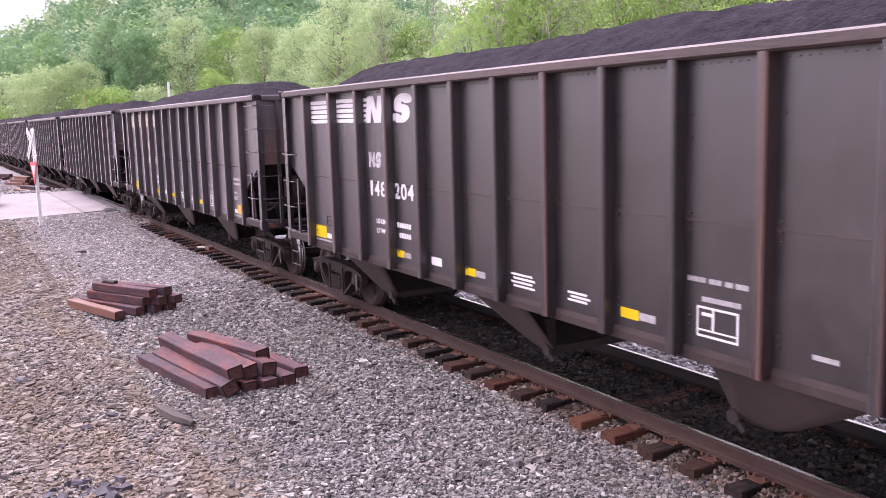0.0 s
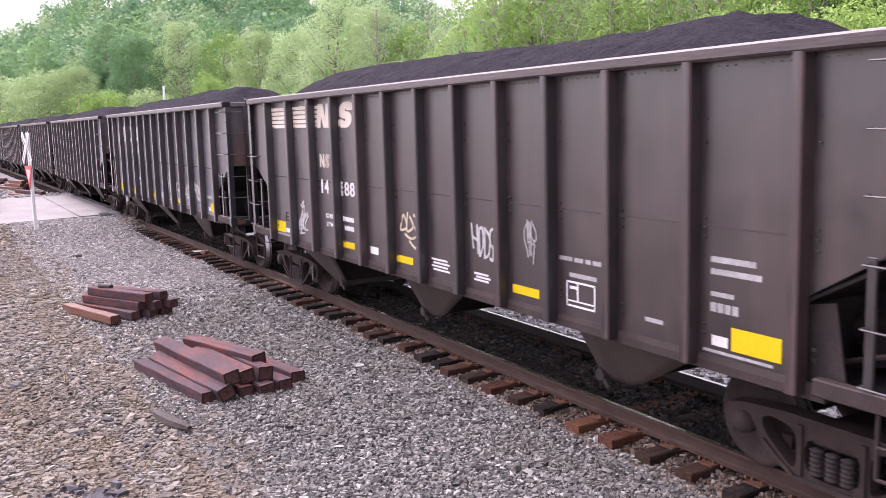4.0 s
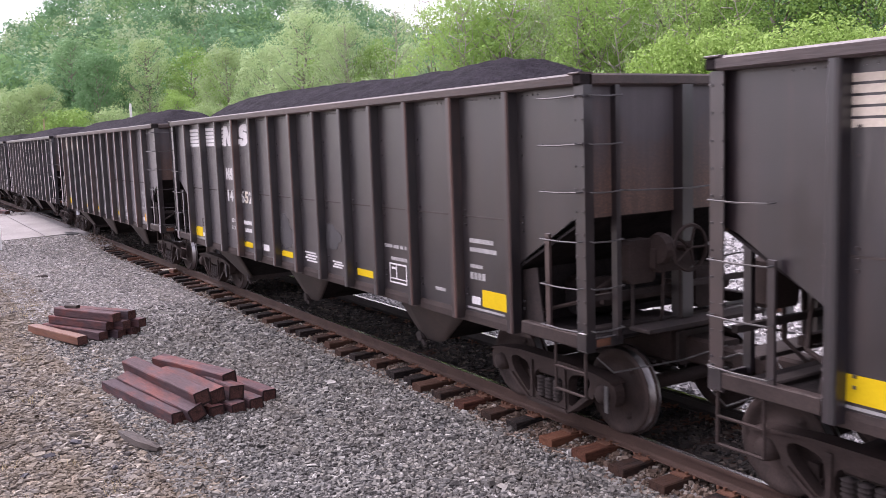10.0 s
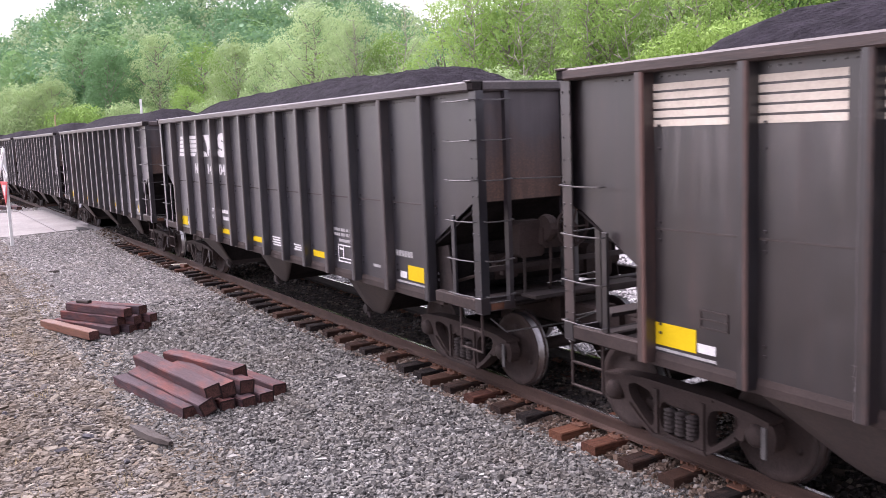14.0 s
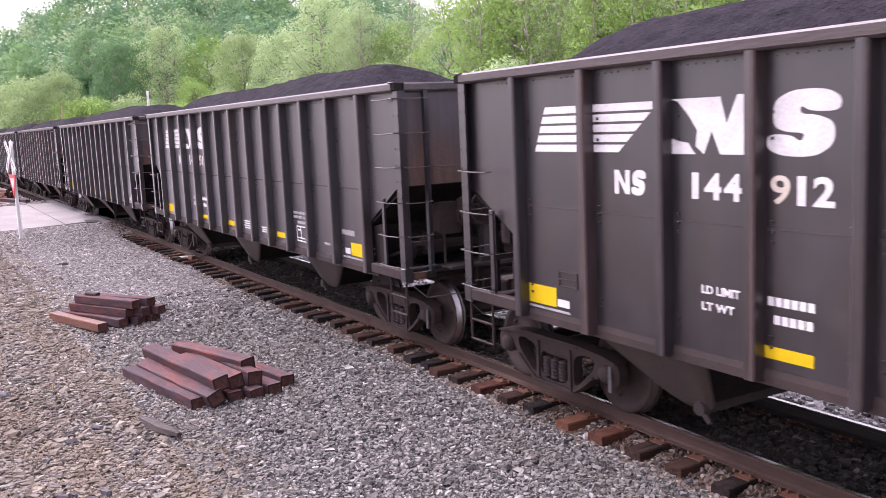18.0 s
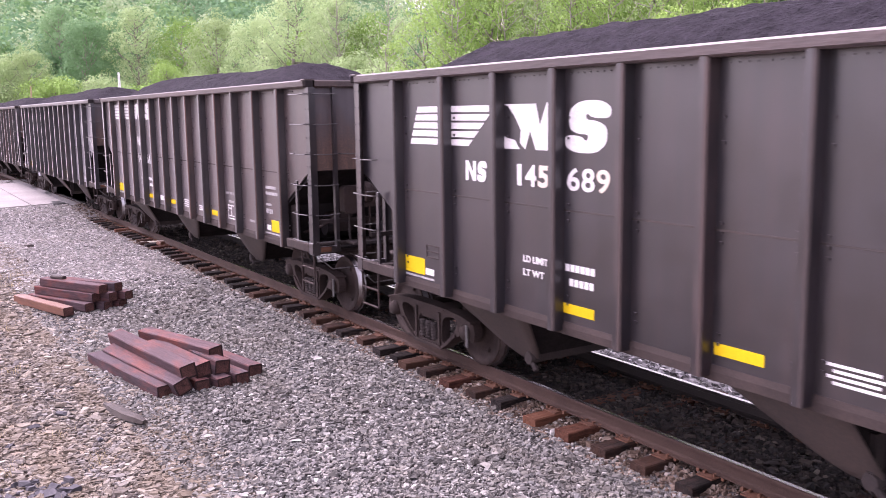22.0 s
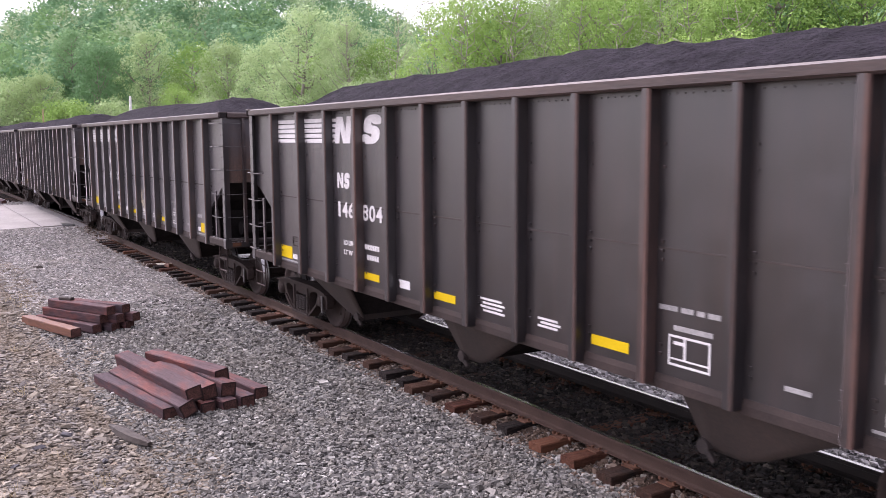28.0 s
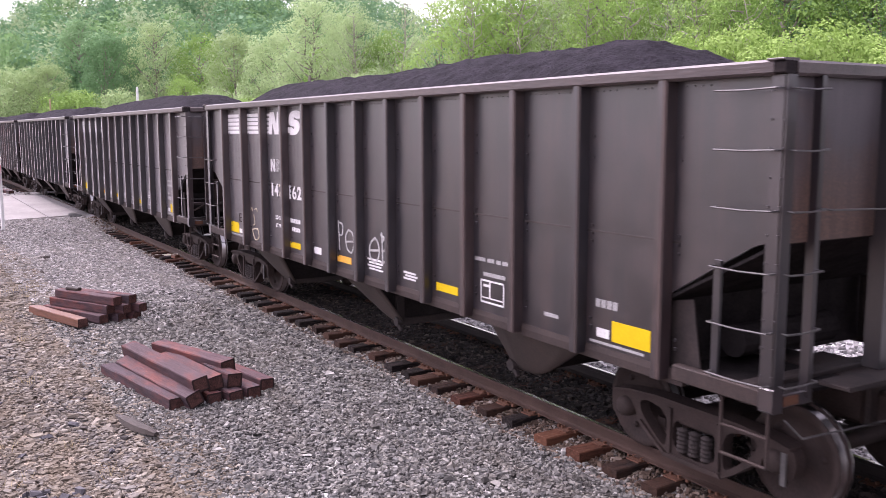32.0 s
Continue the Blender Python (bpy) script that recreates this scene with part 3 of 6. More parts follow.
def build_ground():
    """One sheet, fine in the middle and wider spaced toward the horizon."""
    def axis(lo, hi, step):
        a = list(np.arange(lo, hi + 1e-6, step))
        d, up, down = step, hi, lo
        while up < 1800:
            d *= 1.16
            up += d
            down -= d
            a = [down] + a + [up]
        return np.array(a)
    xs, ys = axis(-60, 12, 0.5), axis(-9, 9, 0.3)
    gx, gy = np.meshgrid(xs, ys)
    v = np.stack([gx.ravel(), gy.ravel(), land(gx, gy).ravel()], 1)
    n, k = len(xs), np.arange(len(xs) * (len(ys) - 1))
    k = k[k % n != n - 1]
    f = np.stack([k, k + 1, k + n + 1, k + n], 1)
    me = raw_mesh("ground", v, f, GROUND)
    me.polygons.foreach_set("use_smooth", [True] * len(f))
    tagged(put_mesh("ground", me, None), "grey gravel and tan dirt yard running to wooded hills", "ground", kind="structure")


build_ground()


def scatter(name, spans, mat, label, rng, flat=0.62, under=0.35, lift=0.0, near=False):
    """Loose angular stones, bedded in the ground. spans: x0, x1, y0, y1, stones per square metre, mean size."""
    P, S = [], []
    for x0, x1, y0, y1, many, size in spans:
        n = int((x1 - x0) * (y1 - y0) * many)
        x, y = rng.uniform(x0, x1, n), rng.uniform(y0, y1, n)
        s = size * np.exp(rng.normal(0, 0.32, n)) / 2
        P.append(np.stack([x, y + line_y(x), np.zeros(n)], 1))
        S.append(s)
    P, S = np.concatenate(P), np.concatenate(S)
    # stones are laid from seven metres before the camera's stand on, over the breadth that lies before it
    turn = np.degrees(np.arctan2(-P[:, 0], P[:, 1] + 7.2))
    keep = near | ((np.hypot(P[:, 0], P[:, 1] + 7.2) > 7.2) & (turn > 27) & (turn < 93))
    P, S = P[keep], S[keep]
    P[:, 2] = land(P[:, 0], P[:, 1]) + S * flat * (1 - 2 * under) + lift + rng.uniform(0, 0.022, len(S))
    n = len(S)
    base = np.array([(-1, -.9, -.8), (1, -.9, -.8), (1, .9, -.8), (-1, .9, -.8), (-.68, -.6, .8), (.68, -.6, .8), (.68, .6, .8), (-.68, .6, .8)], float)
    o = base[None] + rng.normal(0, 0.20, (n, 8, 3))
    o *= S[:, None, None] * np.array([1.12, 0.74, flat])
    a, b = rng.uniform(0, 2 * np.pi, n), rng.normal(0, 0.5 if flat > .5 else 0.2, n)
    c, s, cb, sb = np.cos(a), np.sin(a), np.cos(b), np.sin(b)
    y1, z1 = o[:, :, 1] * cb[:, None] - o[:, :, 2] * sb[:, None], o[:, :, 1] * sb[:, None] + o[:, :, 2] * cb[:, None]
    v = np.stack([o[:, :, 0] * c[:, None] - y1 * s[:, None], o[:, :, 0] * s[:, None] + y1 * c[:, None], z1], 2) + P[:, None]
    t = np.array([(4, 5, 6), (4, 6, 7), (0, 1, 5), (0, 5, 4), (1, 2, 6), (1, 6, 5), (2, 3, 7), (2, 7, 6), (3, 0, 4), (3, 4, 7)])
    f = (t[None] + 8 * np.arange(n)[:, None, None]).reshape(-1, 3)
    return tagged(put_mesh(name, raw_mesh(name, v.reshape(-1, 3), f, mat), None), label, "stones", kind="stuff")


STONES = np.random.default_rng(7)
scatter("ballast", [(-15, -4, -5.0, -1.15, 1250, 0.037), (-16.5, -15, -5.0, -1.15, 800, 0.042), (-18.2, -16.5, -5.0, -1.15, 520, 0.043), (-20, -18.2, -5.0, -1.15, 240, 0.044)],
        BALLAST, "loose grey crushed-stone ballast beside the rails", STONES)
scatter("ballast", [(-18.2, -16.5, -5.0, -1.15, 300, 0.042), (-20, -18.2, -5.0, -1.15, 520, 0.043), (-27, -20, -5.0, -1.15, 700, 0.046), (-36.6, -27, -5.0, -1.15, 520, 0.050), (-75, -50.5, -5, -1.15, 40, 0.11)],
        BALLAST_FAR_LIT, "loose grey crushed-stone ballast near the road crossing, lightened to look better lit", STONES, 0.26, 0.3)
scatter("shale", [(-15, -5, -7.4, -4.3, 620, 0.042), (-15, -6, -7.2, -4.6, 130, 0.066), (-14.5, -6, -7.4, -4.8, 18, 0.085)],
        SHALE, "flat tan and grey stone chips on trampled dirt", STONES, 0.30, 0.3)
scatter("shale", [(-27, -15, -8.2, -4.3, 380, 0.055), (-24, -15, -8.0, -4.6, 16, 0.11), (-36, -27, -8.2, -4.4, 170, 0.075)],
        SHALE, "flat tan and grey stone chips on trampled dirt by the road", STONES, 0.24, 0.3)
scatter("stained_ballast", [(-22, -3, -1.35, -0.66, 1000, 0.036), (-36, -22, -1.3, -0.66, 160, 0.045)],
        RUSTY, "brown-stained ballast between the tie ends", STONES, 0.62, 0.4)
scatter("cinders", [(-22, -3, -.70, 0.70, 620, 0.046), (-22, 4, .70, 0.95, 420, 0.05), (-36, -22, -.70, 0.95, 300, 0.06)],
        SOOTY_SHADED, "coal-dusted ballast between the ties, darkened for the train's shade", STONES, 0.62, 0.45, lift=0.055)
scatter("pale_gravel", [(-26, 0, 0.95, 3.0, 260, 0.052), (-22, 0, 3.0, 8.0, 110, 0.062), (-26, 2, 8.0, 15.0, 30, 0.09)], stone("pale_gravel", [(0.0, (0.09, 0.086, 0.086)), (0.6, (0.26, 0.25, 0.25)), (1.0, (0.50, 0.485, 0.48))]),
        "pale loose gravel beyond the track", STONES)
scatter("loose_stones", [(-6.5, 8, -11, -2.0, 30, 0.05)], BALLAST, "scattered small stones on the yard", STONES, near=True)
scatter("rocks", [(-9.4, -8.4, -6.7, -5.85, 55, 0.085), (-9.3, -8.6, -6.6, -6.0, 90, 0.05), (-14, -9, -6.9, -5.2, 1.2, 0.09)], ROCK, "dark bluish broken rocks on dirt", STONES, 0.6, 0.2)


# ---- the track ----
def build_track():
    track = empty("railway_track", pose(0, 0, 0), "rusty rails on dark creosoted timber ties", "railway track", kind="structure")
    prof = [(-.036, 0), (.036, 0), (.038, -.012), (.036, -.035), (.010, -.048), (.009, -.125), (.030, -.140), (.070, -.150), (.070, -.160),
            (-.070, -.160), (-.070, -.150), (-.030, -.140), (-.009, -.125), (-.010, -.048), (-.036, -.035), (-.038, -.012)]
    xs = list(np.arange(-160, 22, 4.0))
    for side in (-1, 1):
        g = Geo()
        n = len(prof)
        for x in xs:
            g.v += [(x, line_y(x) + side * 0.7535 + a, z) for a, z in prof]
        for i in range(len(xs) - 1):
            g.f += [(i * n + j, i * n + (j + 1) % n, (i + 1) * n + (j + 1) % n, (i + 1) * n + j) for j in range(n)]
        part("rail", g, RAIL if side < 0 else RAIL_SOOT_SHADE, track, "rust-brown steel rail with a worn bright head")
        h = Geo()
        for x in xs:
            h.v += [(x, line_y(x) + side * 0.7535 + a, .002) for a in (-.022, .030)]
        h.f += [(2 * i, 2 * i + 1, 2 * i + 3, 2 * i + 2) for i in range(len(xs) - 1)]
        part("running_band", h, RAIL_TOP, track, "bright wheel-worn strip")
    rng = random.Random(3)
    seen = [-6.72, -7.27, -7.85, -8.54, -9.06, -9.59, -10.19, -10.62, -11.06, -11.49, -12.16, -12.77, -13.2, -13.79, -14.38, -14.95, -15.45]
    places = list(seen)
    x = seen[0]
    while x < 18:
        x += 0.57 + rng.uniform(-0.05, 0.05)
        places.append(x)
    x = seen[-1]
    while x > -150:
        x -= 0.55 + rng.uniform(-0.06, 0.06)
        if not -50 < x < -36.9:
            places.append(x)
    def tie(w, half):
        g, c = Geo(), 0.012
        g.prism([(-w + c, -.17), (w - c, -.17), (w, -.17 + c), (w, -c), (w - c, 0), (-w + c, 0), (-w, -c), (-w, -.17 + c)], "y", -half, half)
        return g.mesh("tie", tidy=True)
    dark, red = [tie(.112, 1.24), tie(.105, 1.20), tie(.115, 1.28)], [tie(.115, 1.25), tie(.112, 1.22)]
    plate = Geo()
    for y in (-.7535, .7535):
        plate.box(-.09, .09, y - .17, y + .17, 0, .014)
        for dx, dy in ((-.055, -.09), (.055, .09), (.055, -.09), (-.055, .09)):
            plate.box(dx - .012, dx + .012, y + dy - .018, y + dy + .018, .014, .04)
        for dx in (-.15, .14):
            plate.box(dx - .015, dx + .015, y - .085, y + .085, -.005, .03)
    plate = plate.mesh("tie_plate", tidy=True)
    order = sorted(places, key=lambda a: abs(a + 9))
    for x in order[:280]:
        new_one = -7.9 < x < -7.2 or rng.random() < 0.10
        me = rng.choice(red if new_one else dark)
        m = pose(x, line_y(x) + rng.uniform(-.03, .03), -.176 - rng.uniform(0, .012), rng.uniform(-.4, .4), rng.uniform(-2, 2), rng.uniform(-2.2, 2.2))
        t = put_mesh("tie", me, TIE_RED if new_one else TIE_DARK, track, "", m)
        if x > -45:
            put_mesh("tie_plate", plate, PLATE, t, "rusty steel plate with spikes", Matrix.Translation((0, 0, .001)))


build_track()


def build_crossing():
    """A concrete road over the track, with the panels between the rails."""
    road = empty("road_crossing", pose(0, 0, 0), "pale concrete road crossing with a cracked joint", "road", kind="structure")
    part("approach_slab", Geo().prism([(-50.0, -1.30), (-37.3, -1.22), (-36.9, -2.42), (-50.2, -2.42)], "z", -.30, -.03), CONCRETE, road)
    part("road_slab", Geo().prism([(-50.2, -2.46), (-36.9, -2.46), (-35.6, -8), (-34.5, -40), (-49.5, -40), (-50.4, -8)], "z", -.30, -.035), CONCRETE, road)
    part("centre_panel", Geo().box(-50, -37.3, -.66, .66, -.28, -.02), CONCRETE, road)
    part("road_slab", Geo().box(-50, -37.3, 1.0, 34, -.30, -.03), CONCRETE, road)
    part("rubber_flange", Geo().prism([(-37.9, -1.62), (-36.8, -1.70), (-36.5, -1.40), (-36.9, -1.24), (-37.8, -1.30)], "z", -.30, -.015), CAR_BLACK, road, "crumbled black edge beside the slab")


build_crossing()

# ---- the hopper cars ----
# Car space: x forward along the train, y away from the camera, z up from the rail head; the origin is the middle of the car.
HALF, NOSE, SHEET, OUT, TOP, SILL = 7.30, 7.36, 1.44, 1.568, 3.73, 1.0
RIBS = [-.05 + x for x in (-6.12, -4.97, -3.91, -2.90, -1.94, -.98, 0, .98, 1.95, 2.91, 3.90, 4.97, 6.11)]
RUNGS = [3.52, 3.06, 2.60, 2.12, 1.66, 1.24]


def rounded(points, times=2):
    """A closed outline with its corners cut again and again until they are round."""
    for _ in range(times):
        points = [(a[0] + (b[0] - a[0]) * q, a[1] + (b[1] - a[1]) * q) for a, b in zip(points, points[1:] + points[:1]) for q in (.22, .78)]
    return points


def holed(g, rings, y0, y1):
    """A plate in the x-z plane between two y, its outline first and its openings after it."""
    tris = tessellate_polygon([[Vector((x, z, 0)) for x, z in ring] for ring in rings])
    flat = [p for ring in rings for p in ring]
    n = len(flat)
    faces = [tuple(t) for t in tris] + [tuple(i + n for i in reversed(t)) for t in tris]
    k = 0
    for ring in rings:
        m = len(ring)
        faces += [(k + i, k + (i + 1) % m, n + k + (i + 1) % m, n + k + i) for i in range(m)]
        k += m
    g.add([(x, y0, z) for x, z in flat] + [(x, y1, z) for x, z in flat], faces)
    return g


def truck_frame():
    """Cast side frame of a three-piece truck: a bathtub outline with a spring opening, two round-cornered windows and two pedestal jaws."""
    half = [(.0, .665), (.40, .675), (.66, .655), (.86, .635), (1.07, .60), (1.12, .50), (1.10, .36), (1.03, .34), (1.00, .44), (.92, .53), (.84, .53), (.775, .44), (.76, .36), (.70, .36), (.52, .23), (.36, .125), (.0, .115)]
    outline = half + [(-x, z) for x, z in half[-2:0:-1]]
    window = rounded([(.345, .54), (.60, .595), (.72, .56), (.69, .44), (.50, .28), (.40, .20), (.345, .22)])
    g = holed(Geo(), [rounded(outline, 1), window, [(-x, z) for x, z in window], rounded([(-.265, .175), (.265, .175), (.265, .53), (-.265, .53)])], -.06, .06)
    # raised flanges on top, below and round the columns
    g.prism([(-.44, .645), (.44, .645), (.44, .685), (-.44, .685)], "y", -.10, .10)
    g.prism([(-.36, .115), (.36, .115), (.33, .155), (-.33, .155)], "y", -.10, .10)
    for s in (-1, 1):
        g.prism([(s * .275, .16), (s * .320, .16), (s * .320, .60), (s * .275, .60)], "y", -.085, .085)
        g.prism([(s * .44, .66), (s * .86, .625), (s * 1.07, .59), (s * 1.07, .615), (s * .86, .655), (s * .44, .685)], "y", -.095, .095)
        g.prism([(s * .36, .12), (s * .53, .225), (s * .71, .36), (s * .68, .38), (s * .51, .255), (s * .35, .155)], "y", -.09, .09)
    return g.mesh("side_frame", tidy=True)


def wheelset():
    """Two wheels on an axle; round, with a bright tread."""
    g = Geo()
    for s in (-1, 1):
        prof = [(.06, .06), (.15, .065), (.20, .02), (.36, .03), (.385, .065), (.445, .065), (.457, .055), (.457, -.03), (.485, -.045), (.485, -.07), (.40, -.075), (.37, -.03), (.20, -.04), (.10, -.08), (.06, -.08)]
        g.lathe([(r, s * y) for r, y in prof], (0, s * .78, 0), 20)
        # a keyway and lifting holes in the plate
        for k in range(3):
            a = k * 2.094
            g.rod((.28 * math.cos(a), s * .78 - .05, .28 * math.sin(a)), (.28 * math.cos(a), s * .78 + .05, .28 * math.sin(a)), .03, 6)
    g.rod((0, -1.0, 0), (0, 1.0, 0), .075, 10)
    me = g.mesh("wheelset", True, True)
    me.materials.append(TRUCK)
    me.materials.append(BRIGHT)
    for p in me.polygons:
        r = math.hypot(p.center.x, p.center.z)
        if .448 < r < .48 and abs(p.normal.y) < .5:
            p.material_index = 1
    return me


FRAME_MESH, WHEEL_MESH = truck_frame(), wheelset()
SPRING_MESH = Geo().lathe([(.001, .29)] + [(q, .29 + .040 * k + d) for k in range(6) for q, d in ((.042, .003), (.064, .013), (.064, .027))] + [(.001, .53)], (0, 0, 0), 7)
SPRING_MESH.v = [(x, z, y) for x, y, z in SPRING_MESH.v]
SPRING_MESH = SPRING_MESH.mesh("spring", True, True)
CAP_MESH = Geo().lathe([(0, .10), (.06, .10), (.095, .08), (.11, .03), (.11, -.08), (0, -.08)], (0, 0, 0), 14)
CAP_MESH = CAP_MESH.mesh("bearing_cap", True, True)


def build_truck(car, x):
    g = Geo().soft_box(-.20, .20, -1.05, 1.05, .45, .60, .03).prism([(-.25, .60), (.25, .60), (.2, .74), (-.2, .74)], "y", -.28, .28)
    g.box(-.62, -.52, -.9, .9, .28, .40).box(.52, .62, -.9, .9, .28, .40)
    truck = part("truck", g, TRUCK, car, "grimy cast-steel truck on two axles", at=pose(x, 0, 0))
    for s in (-1, 1):
        put_mesh("side_frame", FRAME_MESH, TRUCK, truck, at=pose(0, s * 1.0, 0))
        for k in (-.145, 0, .145):
            put_mesh("spring", SPRING_MESH, UNDER, truck, "coil spring", pose(k, s * 1.04, -.09))
        part("frame_stripe", Geo().box(1.02, 1.07, -.006, .010, -.15, .13), BAR, truck, "pale worn plate on the frame's end", at=pose(0, s * 1.13, .45))
        for e in (-1, 1):
            put_mesh("bearing_cap", CAP_MESH, TRUCK, truck, at=pose(e * .915, s * 1.02, .457, 0, 0, 0 if s > 0 else 180))
    for e in (-1, 1):
        put_mesh("wheelset", WHEEL_MESH, None, truck, "steel wheels with a bright polished tread", pose(e * .915, 0, .457))
    return truck


def build_chute(car, x, lean, mat):
    """One bottom hopper. lean: -1 when its long slope comes from the rear, +1 from the front."""
    rear, front = (-1.16 if lean < 0 else -.43), (1.16 if lean > 0 else .43)
    if abs(x) < 1:
        rear = -.84 if lean < 0 else -.66
    elif lean > 0:
        front = 1.36
    zt, zb = SILL + .06, .38
    low0, low1, e = (-.32, .14, .02) if lean < 0 else (-.48, .04, -.45)
    if abs(x) < 1:
        low0, low1, e = (.14, .56, .45) if lean < 0 else (-.78, -.30, -.72)
    for s in (-1, 1):
        g, rows = Geo(), 12
        for k in range(rows + 1):
            f = k / rows
            z = zt + (zb - zt) * f
            bend = max(0.0, f - .8) / .2
            # straight slopes that round off at the bottom, bowing in under the car
            xa, xb = rear + (low0 - rear) * f + .10 * bend * bend, front + (low1 - front) * f - .10 * bend * bend
            y = s * (1.42 - .44 * f)
            for c in range(7):
                g.v.append((xa + (xb - xa) * c / 6, y, z))
            for c in range(7):
                g.v.append((xa + (xb - xa) * c / 6, y - s * .03, z))
        for k in range(rows):
            for c in range(6):
                a, b = 14 * k + c, 14 * (k + 1) + c
                g.f += [(a, a + 1, b + 1, b), (a + 7, b + 7, b + 8, a + 8)]
            for c in (0, 6):
                g.f.append((14 * k + c, 14 * (k + 1) + c, 14 * (k + 1) + c + 7, 14 * k + c + 7))
        for c in range(6):
            g.f += [(c, c + 7, c + 8, c + 1), (14 * rows + c, 14 * rows + c + 1, 14 * rows + c + 8, 14 * rows + c + 7)]
        part("chute_side", g, mat, car, "dusty grey-brown discharge chute", True, at=pose(x, 0, 0))
    g = Geo()
    for x0, x1, s in ((rear + .04, low0 + .12, 1), (front - .04, low1 - .12, -1)):
        up = [(x0, -1.37, zt), (x0, 1.37, zt), (x1, .94, zb + .03), (x1, -.94, zb + .03)]
        dn = [(a + s * .03, b, z) for a, b, z in up]
        g.add(up + dn, [(0, 1, 2, 3), (7, 6, 5, 4), (0, 4, 5, 1), (1, 5, 6, 2), (2, 6, 7, 3), (3, 7, 4, 0)])
    # the shade beneath the car is put into the plate's colour
    slope = part("chute_slope", g, SHADE_DARK, car, "sloping chute plate coloured dark for shade", at=pose(x, 0, 0))
    g = Geo()
    for s in (-1, 1):
        g.box(e - .03, e + .03, s * 1.0 - .06, s * 1.0 + .06, .40, .80)
        g.lathe([(0, -.05), (.07, -.05), (.08, 0), (.07, .05), (0, .05)], (e, s * 1.02, .42), 10)
        g.rod((e, s * 1.04, .42), (e + .12, s * 1.04, .30), .03)
    g.box(e - .02, e + .02, -.95, .95, .36, .46)
    part("discharge_door", g, UNDER, slope, "hinged discharge door with latch")


def coal_mesh(seed):
    """A heaped load: a long mound with sagging ends and a rough skin."""
    nx, ny = 110, 26
    xs, ys = np.linspace(-7.2, 7.2, nx), np.linspace(-1.40, 1.40, ny)
    g = Geo()
    off = Vector((seed * 17.3, seed * 5.1, 0))
    for x in xs:
        for y in ys:
            across = max(0.0, 1 - (abs(y) / 1.40) ** 2.1)
            ends = min(1.0, max(0.0, (6.35 - x) / 2.2), max(0.0, (x + 6.95) / 1.5))
            ends = ends * ends * (3 - 2 * ends)
            swell = 0.60 + 0.035 * math.sin(x * .6 + seed * 1.7) + 0.012 * math.sin(x * 1.5 + seed)
            p = Vector((x, y, 0))
            rough = .020 * noise.noise(p * 2.2 + off) + .032 * noise.noise(p * 6.0 + off) + .030 * noise.noise(p * 13.0 + off)
            g.v.append((x, y, 3.55 + swell * across * ends + rough * (.4 + across)))
    g.f = [(i * ny + j, (i + 1) * ny + j, (i + 1) * ny + j + 1, i * ny + j + 1) for i in range(nx - 1) for j in range(ny - 1)]
    k = len(g.v)
    rim = [j for j in range(ny)] + [i * ny + ny - 1 for i in range(1, nx)] + [(nx - 1) * ny + j for j in range(ny - 2, -1, -1)] + [i * ny for i in range(nx - 2, 0, -1)]
    g.v += [(g.v[i][0], g.v[i][1], 3.2) for i in rim]
    n = len(rim)
    g.f += [(rim[i], rim[(i + 1) % n], k + (i + 1) % n, k + i) for i in range(n)]
    return g.mesh("coal_load", True, True)


COAL_MESHES = [coal_mesh(s) for s in range(3)]


